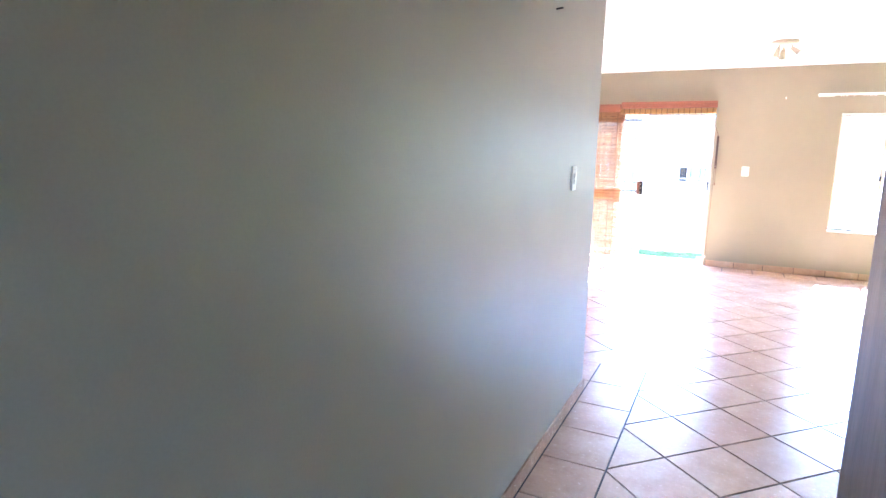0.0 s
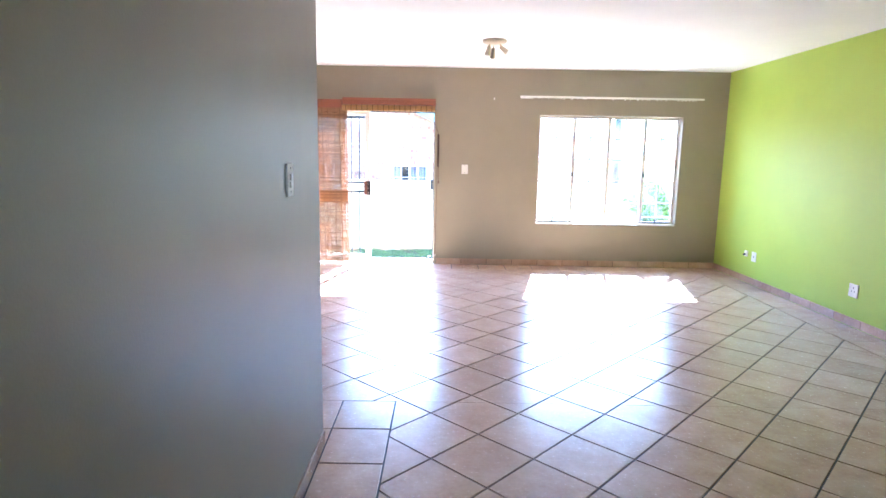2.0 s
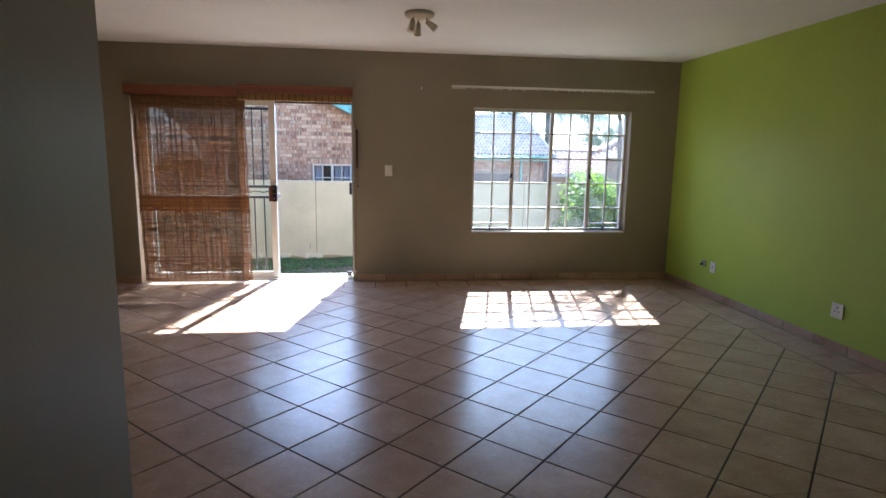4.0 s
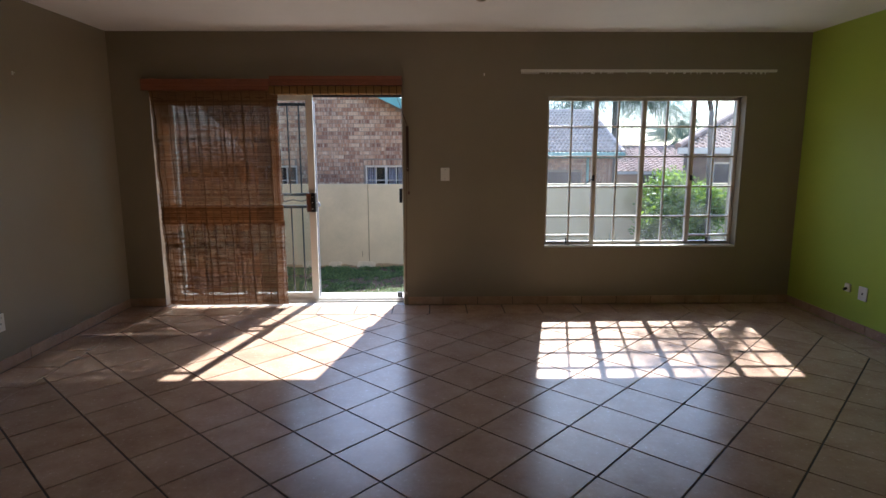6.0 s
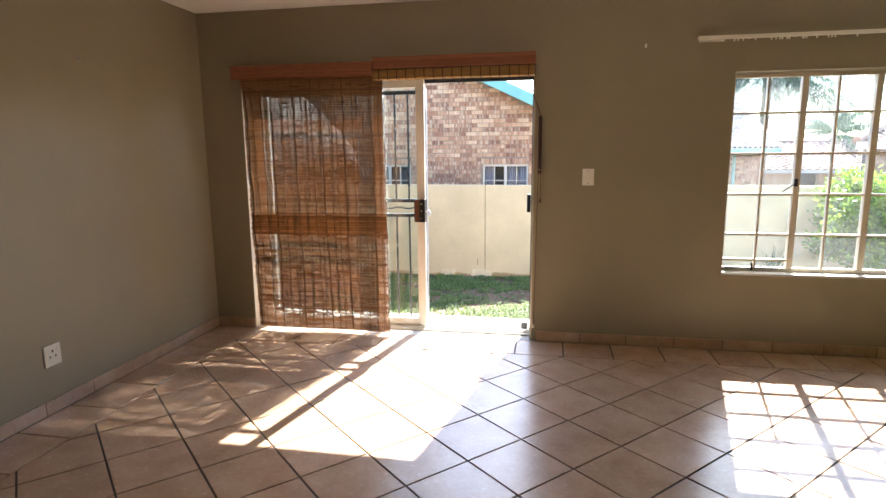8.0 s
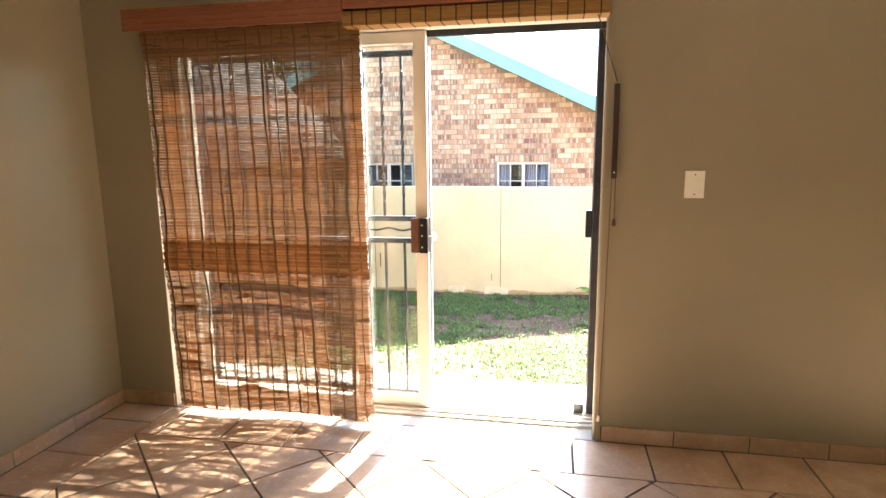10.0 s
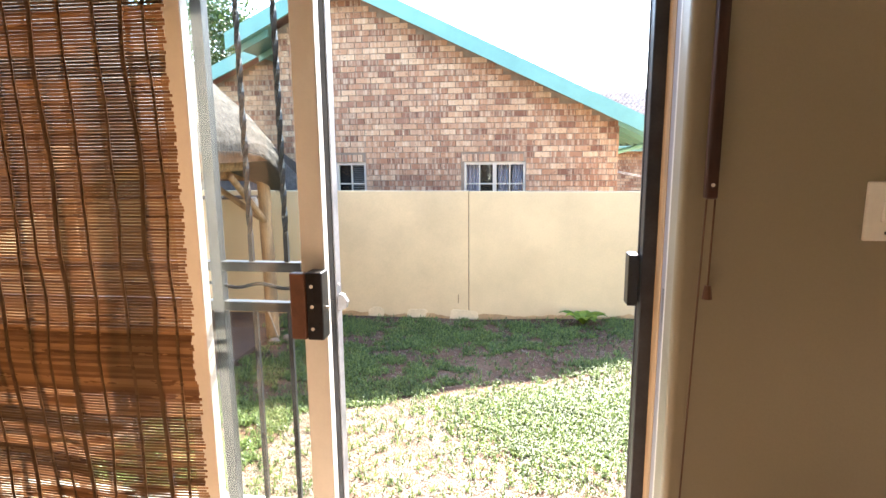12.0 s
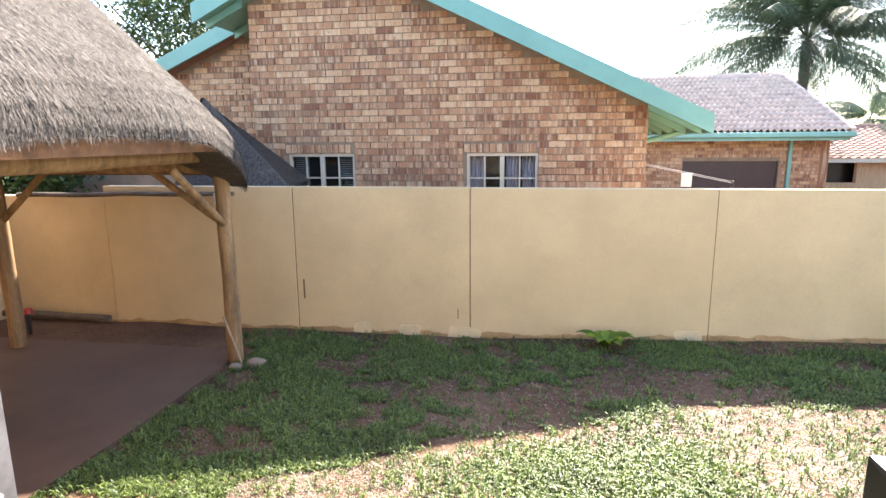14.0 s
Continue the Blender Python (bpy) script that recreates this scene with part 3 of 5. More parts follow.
structure("reveal_trim", prism(corner + [(0.019, 0.117), (DOOR_R - 0.0005, 0.117), (DOOR_R - 0.0005, -0.0006), (DOOR_R + 0.012, -0.0006), (DOOR_R + 0.012, -0.0035)], 2, 0.0, 2.1), TAUPE, "taupe plaster of the door reveal with a rounded corner", "trim")
structure("reveal_trim_west", box((DOOR_L, 0.0, 0.0), (DOOR_L + 0.004, 0.117, 2.1)), PALE, "pale painted plaster of the door reveal", "trim")

# ---- the window ----
win = thing("window_1", "cream steel casement window with small panes", "window", ((WX0 + WX1) / 2, 0.12, WZ0))
tagged(win, kind="structure")
WY0, WY1 = 0.095, 0.135
FX0, FX1, FZ0, FZ1 = WX0 + 0.004, WX1 - 0.004, WZ0 + 0.02, WZ1 - 0.004
for lo, hi in (((FX0, WY0, FZ0), (FX0 + 0.03, WY1, FZ1)), ((FX1 - 0.03, WY0, FZ0), (FX1, WY1, FZ1)), ((FX0 + 0.03, WY0, FZ0), (FX1 - 0.03, WY1, FZ0 + 0.03)), ((FX0 + 0.03, WY0, FZ1 - 0.03), (FX1 - 0.03, WY1, FZ1))):
    part("window_frame", box(lo, hi, 0.003), CREAM, win)
part("window_sill", box((WX0, 0.004, WZ0), (WX1, 0.23, WZ0 + 0.018), 0.004), PALE, win, "pale painted sill")
for x in (1.885, 2.353, 2.838):
    part("mullion", box((x - 0.021, WY0 - 0.006, FZ0 + 0.03), (x + 0.021, WY1, FZ1 - 0.03), 0.003), CREAM, win)
cols = [FX0 + 0.03, 1.652, 1.885, 2.106, 2.353, 2.583, 2.838, 3.061, FX1 - 0.03]
rows_z = [FZ0 + 0.03, 0.866, 1.161, 1.454, 1.741, FZ1 - 0.03]
for x in (1.652, 2.106, 2.583, 3.061):
    part("glazing_bar", box((x - 0.008, WY0 + 0.006, FZ0 + 0.03), (x + 0.008, WY1 - 0.004, FZ1 - 0.03), 0.002), CREAM, win)
for z in rows_z[1:-1]:
    for a, b in ((FX0 + 0.03, 1.864), (1.906, 2.332), (2.374, 2.817), (2.859, FX1 - 0.03)):
        part("glazing_bar", box((a, WY0 + 0.004, z - 0.008), (b, WY1 - 0.002, z + 0.008), 0.002), CREAM, win)
for a, b in ((FX0 + 0.03, 1.864), (2.859, FX1 - 0.03)):
    part("casement_rail", box((a, WY0, 0.668), (b, WY1 - 0.002, 0.684), 0.002), CREAM, win)
    bm = box((a + 0.01, WY0 - 0.02, 0.612), (b - 0.02, WY0 - 0.008, 0.622), 0.002)
    add_tube(bm, ((a + b) / 2 - 0.02, WY0 - 0.014, 0.60), ((a + b) / 2 - 0.02, WY0 - 0.014, 0.655), 0.008, n=10)
    part("casement_stay", bm, DARKSTEEL, win, "dark metal casement stay")
for x, s in ((1.875, -1), (2.846, 1)):
    bm = box((x - 0.012, WY0 - 0.022, 1.22), (x + 0.012, WY0 - 0.004, 1.275), 0.003)
    add_tube(bm, (x, WY0 - 0.018, 1.247), (x + s * 0.07 - 0.02, WY0 - 0.035, 1.185), 0.007, 0.005, n=8)
    part("window_handle", bm, DARKSTEEL, win, "dark metal window catch")
for i in range(8):
    for j in range(5):
        g = part("pane", box((cols[i], 0.117, rows_z[j]), (cols[i + 1], 0.120, rows_z[j + 1])), DUSTY, win)
        g.visible_shadow = False

rail = thing("curtain_track", "white plastic curtain track fixed above the window", "curtain rail", (2.32, -0.04, 2.24))
bm = box((1.124, -0.062, 2.232), (3.524, -0.036, 2.256), 0.004)
part("track", bm, PLASTIC, rail)
for k in range(9):
    x = 1.16 + k * 0.2915
    part("bracket", box((x, -0.038, 2.236), (x + 0.02, 0.0, 2.252), 0.002), PLASTIC, rail)
rr = random.Random(5)
xs = [1.13 + 0.012 * i for i in range(14)] + [1.35 + rr.random() * 2.1 for _ in range(46)]
for x in xs:
    part("glider", box((x, -0.056, 2.216), (x + 0.006, -0.046, 2.233)), PLASTIC, rail)


# ---- small fittings ----
def plate(name, label, category, c, normal, w, h, holes):
    """A wall plate at c; normal is the axis letter and sign that it faces."""
    ax, sg = normal
    ob = thing(name, label, category, c)

    def lump(u0, u1, z0, z1, d0, d1, bev):
        lo, hi = [0, 0, c[2] + z0], [0, 0, c[2] + z1]
        u = 1 - ax
        lo[u], hi[u] = c[u] + u0, c[u] + u1
        a, b = c[ax] + sg * d0, c[ax] + sg * d1
        lo[ax], hi[ax] = min(a, b), max(a, b)
        return box(lo, hi, bev)
    p = part("cover_plate", lump(-w / 2, w / 2, -h / 2, h / 2, 0.0, 0.009, 0.003), PLASTIC, ob)
    for kind, u0, u1, z0, z1 in holes:
        if kind == "rocker":
            part("rocker", lump(u0, u1, z0, z1, 0.008, 0.015, 0.002), PLASTIC, p)
        elif kind == "screw":
            part("screw", lump(u0, u1, z0, z1, 0.0085, 0.0098, 0.0), DARKSTEEL, p)
        else:
            part("socket_hole", lump(u0, u1, z0, z1, 0.0085, 0.0094, 0.0), BLACKPL, p)
    return ob


sw = [("rocker", -0.013, 0.013, -0.022, 0.022), ("screw", -0.003, 0.003, 0.042, 0.048), ("screw", -0.003, 0.003, -0.048, -0.042)]
plate("light_switch", "white plastic light switch on the taupe wall", "light switch", (0.42, 0.0, 1.291), (1, -1), 0.085, 0.124, sw)
plate("light_switch", "white plastic light switch on the hall wall", "light switch", (HALL, -5.57, 1.365), (0, 1), 0.08, 0.126, [("rocker", -0.014, 0.014, 0.0, 0.024), ("rocker", -0.014, 0.014, -0.03, -0.006), sw[1], sw[2]])
so = [("hole", -0.006, 0.006, 0.018, 0.032), ("hole", -0.024, -0.014, -0.012, -0.002), ("hole", 0.014, 0.024, -0.012, -0.002), ("rocker", 0.026, 0.042, 0.026, 0.046)]
plate("wall_socket", "white plastic wall socket on the taupe wall", "socket", (XL, -1.715, 0.34), (0, 1), 0.115, 0.125, so)
plate("wall_socket", "white plastic wall socket on the green wall", "socket", (XR, -2.70, 0.325), (0, -1), 0.115, 0.12, so)
plate("aerial_point", "white plastic aerial plate on the green wall", "socket", (XR, -1.0, 0.335), (0, -1), 0.095, 0.115, [("hole", -0.008, 0.008, -0.01, 0.008)])
plug = thing("cable_outlet", "small grey cable outlet on the green wall", "socket", (XR, -0.83, 0.35))
part("cover", box((XR - 0.02, -0.86, 0.315), (XR, -0.80, 0.385), 0.006), PLASTIC, plug)
part("stub", tube((XR - 0.02, -0.83, 0.345), (XR - 0.045, -0.83, 0.335), 0.012), BLACKPL, plug)
for c, lab in (((0.788, -0.004, 2.215), "small white picture hook on the taupe wall"), ((XL + 0.004, -1.28, 2.06), "small white picture hook on the side wall")):
    hk = thing("picture_hook", lab, "hook", c)
    bm = box((c[0] - 0.006, c[1] - 0.004, c[2] - 0.012), (c[0] + 0.006, c[1] + 0.004, c[2] + 0.014), 0.002)
    add_tube(bm, (c[0], c[1], c[2]), (c[0] + (0.02 if c[0] < 0 else 0), c[1] - (0.02 if c[0] > 0 else 0), c[2] + 0.004), 0.003, n=8)
    part("hook", bm, PLASTIC, hk)
nail = thing("wall_screw", "dark steel screw stuck in the hall wall", "screw", (HALL, -6.02, 2.1))
part("shank", tube((HALL, -6.02, 2.1), (HALL + 0.03, -6.02, 2.103), 0.004, n=8), DARKSTEEL, nail)

lamp = thing("ceiling_spotlight", "cream ceiling spotlight with three small adjustable heads", "ceiling light", (0.62, -1.84, H))
LAMPM = surface("cream_lamp_enamel", (0.60, 0.52, 0.38), 0.35, 0.1, var=0.08, scale=10, fine=120, bump=0.05, dist=0.0005)
bm = bmesh.new()
prof = [(0.0, 0.0), (0.118, 0.0), (0.122, -0.010), (0.115, -0.028), (0.095, -0.038), (0.0, -0.042)]
prev = None
for r, z in prof:
    ring = [bm.verts.new((0.62 + r * math.cos(a * math.pi / 14), -1.84 + r * math.sin(a * math.pi / 14), H + z)) for a in range(28)] if r else [bm.verts.new((0.62, -1.84, H + z))]
    if prev:
        for i in range(28):
            q = (prev[i % len(prev)], prev[(i + 1) % len(prev)], ring[(i + 1) % len(ring)], ring[i % len(ring)])
            bm.faces.new(tuple(dict.fromkeys(q)))
    prev = ring
bmesh.ops.recalc_face_normals(bm, faces=bm.faces[:])
part("base_plate", bm, LAMPM, lamp, smooth=True)
for a, tilt in ((215, 0.25), (335, 1.25), (95, 0.5)):
    d = Vector((math.cos(radians(a)), math.sin(radians(a)), 0))
    p0 = Vector((0.62, -1.84, H - 0.04)) + d * 0.06
    p1 = p0 + Vector((0, 0, -0.035)) + d * 0.01
    aim = (d * tilt + Vector((0, 0, -1))).normalized()
    head = part("spot_head", tube(p1 - aim * 0.01, p1 + aim * 0.085, 0.019, 0.031, 18), LAMPM, lamp)
    part("stem", tube(p0, p1, 0.007, n=8), LAMPM, head)
    part("bulb", tube(p1 + aim * 0.084, p1 + aim * 0.092, 0.025, 0.020, 16), PLASTIC, head, "unlit white bulb face")


# ---- boundary wall ----
FENCE_Y = 6.09
STAIN = surface("damp_brown_stain", (0.22, 0.13, 0.065), 0.9, var=0.35, scale=7, fine=50, bump=0.3, dist=0.002)
fence = thing("boundary_wall", "cream plastered precast boundary wall with vertical joints", "garden wall", (0, FENCE_Y, -0.8))
joints = [(-9.2, -6.95, 0.75), (-6.95, -5.47, 0.75), (-5.47, -3.06, 0.872), (-3.06, -1.01, 0.872), (-1.01, 1.54, 0.868), (1.54, 3.62, 0.866), (3.62, 5.7, 0.866), (5.7, 7.8, 0.866), (7.8, 10.4, 0.866)]
for k, (a, b, zt) in enumerate(joints):
    o = 0.012 * (k % 2)
    part("wall_panel", box((a + 0.004, FENCE_Y + o, -1.1), (b - 0.004, FENCE_Y + 0.13, zt), 0.006), FENCE, fence)
bm = bmesh.new()
for a, b, zt in joints[1:]:
    add_box(bm, (a - 0.012, FENCE_Y + 0.014, -1.1), (a + 0.012, FENCE_Y + 0.12, zt - 0.01))
part("joint_filler", bm, STAIN, fence, "brown stained joint filler")
# West return, raised well above the other panels to block sky light.
part("wall_panel", box((-7.13, 0.3, -1.1), (-7.0, FENCE_Y - 0.01, 1.9), 0.006), FENCE, fence)
part("cracked_stain", box((-2.985, FENCE_Y + 0.008, -0.44), (-2.965, FENCE_Y + 0.0125, -0.21), 0.001), STAIN, fence)
part("cracked_stain", box((-1.155, FENCE_Y + 0.008, -0.62), (-1.145, FENCE_Y + 0.0125, -0.5), 0.001), STAIN, fence)
# Pale spots paint in sunlight reflected off the house windows.
SUNSPOT = surface("painted_sun_reflection", (0.77, 0.60, 0.37), 0.85, var=0.12, scale=6, fine=50, bump=0.3, dist=0.002)
for x, w in ((-2.38, 0.22), (-1.85, 0.26), (-1.28, 0.4), (0.38, 0.24), (1.2, 0.28)):
    z = ground_z(x, FENCE_Y)
    outline = []
    for k in range(18):
        a = 2 * math.pi * k / 18
        r = 1 + 0.25 * noise.noise(Vector((math.cos(a) * 1.5 + x * 3, math.sin(a) * 1.5, 2.0)))
        outline.append((x + w / 2 + math.copysign(abs(math.cos(a)) ** 0.6, math.cos(a)) * w / 2 * r, z + 0.03 + math.copysign(abs(math.sin(a)) ** 0.6, math.sin(a)) * 0.09 * r))
    part("paint_patch", prism(outline, 1, FENCE_Y - 0.003, FENCE_Y + 0.02), SUNSPOT, fence, "paler spot painting sunlight reflected from the windows")


SPLASH = surface("orange_soil_splash", (0.56, 0.35, 0.165), 0.9, var=0.3, scale=3, fine=40, bump=0.35, dist=0.003)
for a, b, zt in joints[1:7]:
    n = int((b - a) / 0.06)
    tops = []
    for k in range(n + 1):
        x = a + 0.006 + (b - a - 0.012) * k / n
        tops.append((x, ground_z(x, FENCE_Y) + 0.045 + 0.05 * noise.noise(Vector((x * 2.1, 3.0, 0))) + 0.03 * noise.noise(Vector((x * 9.0, 5.0, 0)))))
    part("soil_splash", prism(tops + [(tops[-1][0], -1.05), (tops[0][0], -1.05)], 1, FENCE_Y - 0.0015, FENCE_Y + 0.05), SPLASH, fence, "orange soil splashed on the wall foot")


# ---- houses ----
def wall_bricks(parent, x0, x1, z0, top, y, keep, seed, holes=(), pitch=(0.232, 0.085), objects=True):
    """Stretcher-bond bricks standing 8 mm proud. Those that keep() names are objects of their own, the rest one joined mesh."""
    rr = random.Random(seed)
    shared = {}
    rest_v, rest_f = [], []
    row = 0
    z = z0
    while z < 6:
        x = x0 - (pitch[0] / 2 if row % 2 else 0)
        placed = False
        while x < x1:
            a, b = max(x, x0), min(x + pitch[0] - 0.011, x1)
            x += pitch[0]
            if b - a < 0.03:
                continue
            za, zb = z, z + pitch[1] - 0.011
            if zb > min(top(a), top(b)):
                continue
            placed = True
            if any(a < h[1] and b > h[0] and za < h[3] and zb > h[2] for h in holes):
                for h in holes:
                    if za < h[3] and zb > h[2] and a < h[1] and b > h[0]:
                        if a < h[0] < b:
                            b = h[0] - 0.01
                        elif a < h[1] < b:
                            a = h[1] + 0.01
                        else:
                            b = a
                if b - a < 0.03:
                    continue
            d = 0.008 + rr.uniform(-0.0025, 0.0025)
            if keep((a + b) / 2, za):
                key = round(b - a, 2)
                if key not in shared:
                    bm = box((0, -0.010, 0), (b - a, 0.03, zb - za), 0.0)
                    me = bpy.data.meshes.new("brick")
                    bm.to_mesh(me)
                    bm.free()
                    me.materials.append(BRICK)
                    shared[key] = me
                ob = new("brick", shared[key])
                ob.location = (a, y + 0.0 + (0.010 - d), za)
                ob.parent = parent
            else:
                n = len(rest_v)
                rest_v += [(px, py, pz) for px in (a, b) for py in (y - d, y + 0.03) for pz in (za, zb)]
                rest_f += [tuple(n + q for q in f) for f in ((0, 1, 5, 4), (4, 5, 7, 6), (6, 7, 3, 2), (2, 3, 1, 0), (1, 3, 7, 5), (0, 4, 6, 2))]
        z += pitch[1]
        row += 1
        if not placed and row > 3:
            break
    if rest_v:
        me = bpy.data.meshes.new("brickwork")
        me.from_pydata(rest_v, [], rest_f)
        me.materials.append(BRICK)
        ob = new("brickwork", me)
        ob.parent = parent
        ob["kind"] = "stuff"


HY = 7.4
SL = 0.478
HX0, HX1 = -4.1, 1.04


def gable(x):
    """Underside of the barge boards, over the wall."""
    right = 1.50 + SL * (1.69 - x)
    left = 2.90 + SL * (x + 4.66)
    return min(right, left)


house = thing("neighbour_house", "face-brick house with teal fascia boards and small cream windows", "house", (-1.5, HY, -0.9))
wins = [(-3.645, -2.715, 0.55, 1.215), (-1.20, -0.283, 0.55, 1.215)]
hw = part("wall", wall(1, HY + 0.004, HY + 0.22, (HX0, HX1), (-1.2, 1.6), wins), MORTAR, house)
pk = ((1.50 + SL * 1.69) - (2.90 + SL * 4.66)) / (2 * SL)
part("gable", prism([(HX0, 1.6), (HX1, 1.6), (HX1, gable(HX1)), (pk, gable(pk)), (HX0, gable(HX0))], 1, HY + 0.004, HY + 0.22), MORTAR, house)
part("side_wall", box((HX1 - 0.22, HY + 0.22, -1.2), (HX1, 14.0, gable(HX1) - 0.05)), BRICK, house)
part("side_wall", box((HX0, HY + 0.22, -1.2), (HX0 + 0.22, 14.0, gable(HX0) - 0.05)), BRICK, house)


def slope_board(x0, x1, z0, z1, y0, y1, h):
    """A board along a roof slope: top edge from (x0, z0) to (x1, z1)."""
    return prism([(x0, z0), (x1, z1), (x1, z1 - h), (x0, z0 - h)], 1, y0, y1)


zr = 1.75 + SL * (1.69 - pk)
part("roof", prism([(1.68, 1.55), (pk, 1.55 + SL * (1.68 - pk)), (pk, 1.62 + SL * (1.68 - pk)), (1.68, 1.62)], 1, 7.03, 14.2), surface("red_brown_roof_tile", (0.22, 0.11, 0.08), 0.8, var=0.2, scale=3, fine=30, bump=0.5, dist=0.02), house)
part("roof", prism([(-4.65, 2.97), (pk, 2.97 + SL * (pk + 4.65)), (pk, 3.04 + SL * (pk + 4.65)), (-4.65, 3.04)], 1, 7.03, 14.2), bpy.data.materials["red_brown_roof_tile"], house)
part("barge_board", slope_board(1.69, pk, 1.65, 1.65 + SL * (1.69 - pk), 6.985, 7.03, 0.225), TEAL, house, "teal painted barge board")
part("barge_board", slope_board(-4.66, pk, 3.10, 3.10 + SL * (pk + 4.66), 6.985, 7.03, 0.235), TEAL, house, "teal painted barge board")
part("soffit", prism([(1.66, 1.50), (0.98, 1.50 + SL * 0.68), (0.98, 1.52 + SL * 0.68), (1.66, 1.52)], 1, 7.03, 14.0), TEAL, house)
part("soffit", prism([(-4.64, 2.92), (-4.05, 2.92 + SL * 0.59), (-4.05, 2.94 + SL * 0.59), (-4.64, 2.94)], 1, 7.03, 14.0), TEAL, house)
for k in range(6):
    y = 7.2 + k * 0.75
    part("rafter", prism([(1.62, 1.42), (1.0, 1.42 + SL * 0.62), (1.0, 1.51 + SL * 0.62), (1.62, 1.51)], 1, y, y + 0.05), TEAL, house)
    part("rafter", prism([(-4.6, 2.83), (-4.1, 2.83 + SL * 0.5), (-4.1, 2.93 + SL * 0.5), (-4.6, 2.93)], 1, y, y + 0.05), TEAL, house)
part("fascia", box((1.66, 7.03, 1.43), (1.69, 14.0, 1.64), 0.003), TEAL, house)
part("downpipe", tube((1.06, 7.9, 1.33), (1.62, 8.1, 1.46), 0.035, n=10), TEAL, house)

CURTAIN = surface("pale_lilac_curtain", (0.45, 0.40, 0.46), 0.9, var=0.25, scale=2, fine=30, bump=0.2, dist=0.004, stretch=(9, 9, 0.3))
BLINDM = surface("grey_slat_blind", (0.30, 0.30, 0.30), 0.6, var=0.1, scale=6, fine=60, bump=0.0)


def house_window(x0, x1, z0, z1, y, style):
    w = part("window", box((x0 - 0.01, y + 0.02, z1 - 0.045), (x1 + 0.01, y + 0.075, z1), 0.003), CREAM, house, "cream steel window")
    for lo, hi in (((x0 - 0.01, y + 0.02, z0), (x0 + 0.035, y + 0.075, z1 - 0.045)), ((x1 - 0.035, y + 0.02, z0), (x1 + 0.01, y + 0.075, z1 - 0.045)), ((x0 + 0.035, y + 0.02, z0), (x1 - 0.035, y + 0.075, z0 + 0.04)), (((x0 + x1) / 2 - 0.028, y + 0.018, z0 + 0.04), ((x0 + x1) / 2 + 0.028, y + 0.075, z1 - 0.045))):
        part("frame", box(lo, hi, 0.003), CREAM, w)
    xm = (x0 + x1) / 2
    for a, b in ((x0 + 0.035, xm - 0.028), (xm + 0.028, x1 - 0.035)):
        part("glazing_bar", box(((a + b) / 2 - 0.01, y + 0.03, z0 + 0.04), ((a + b) / 2 + 0.01, y + 0.065, z1 - 0.045), 0.002), CREAM, w)
        part("glazing_bar", box((a, y + 0.032, z1 - 0.34), (b, y + 0.063, z1 - 0.32), 0.002), CREAM, w)
    part("pane", box((x0 + 0.03, y + 0.045, z0 + 0.03), (x1 - 0.03, y + 0.05, z1 - 0.04)), GLASS, w).visible_shadow = False
    # Black sheet stands in for the unlit room behind the glass.
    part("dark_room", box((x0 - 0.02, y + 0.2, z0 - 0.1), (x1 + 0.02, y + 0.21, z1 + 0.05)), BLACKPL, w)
    if style == "curtain":
        for a, b in ((x0 + 0.03, x0 + 0.22), (xm + 0.05, xm + 0.2), (x1 - 0.2, x1 - 0.03)):
            bm = bmesh.new()
            n = 12
            vs = [[bm.verts.new((a + (b - a) * i / n, y + 0.13 + 0.015 * math.sin(i * 2.2), z)) for i in range(n + 1)] for z in (z0, z1 - 0.05)]
            vs2 = [[bm.verts.new((a + (b - a) * i / n, y + 0.134 + 0.015 * math.sin(i * 2.2), z)) for i in range(n + 1)] for z in (z0, z1 - 0.05)]
            for i in range(n):
                bm.faces.new((vs[0][i], vs[0][i + 1], vs[1][i + 1], vs[1][i]))
                bm.faces.new((vs2[1][i], vs2[1][i + 1], vs2[0][i + 1], vs2[0][i]))
            part("curtain", bm, CURTAIN, w)
    else:
        bm = bmesh.new()
        for k in range(18):
            for a, b in ((x0 + 0.04, x0 + 0.24), (x1 - 0.24, x1 - 0.04)):
                add_box(bm, (a, y + 0.12, z1 - 0.07 - k * 0.03), (b, y + 0.135, z1 - 0.058 - k * 0.03))
        part("slat_blind", bm, BLINDM, w)


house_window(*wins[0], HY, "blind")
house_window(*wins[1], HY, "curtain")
for a, b, c, d in wins:
    for k in range(int((b - a + 0.06) / 0.084)):
        me = bpy.data.meshes.get("soldier_brick")
        if me is None:
            bm = box((0, -0.011, 0), (0.073, 0.03, 0.108))
            me = bpy.data.meshes.new("soldier_brick")
            bm.to_mesh(me)
            bm.free()
            me.materials.append(BRICK)
        ob = new("brick", me)
        ob.location = (a - 0.03 + k * 0.084, HY, d + 0.006)
        ob.parent = hw
soldier = [(a - 0.035, a - 0.035 + 0.084 * int((b - a + 0.06) / 0.084), c, d + 0.118) for a, b, c, d in wins] + wins

# set-back wing on the left
WGY = 8.6
wing = thing("house_wing", "set-back face-brick wing with a lower teal barge board", "house", (-6, WGY, -0.9))


def wing_top(x):
    return 2.25 + 0.43 * (x + 6.45)


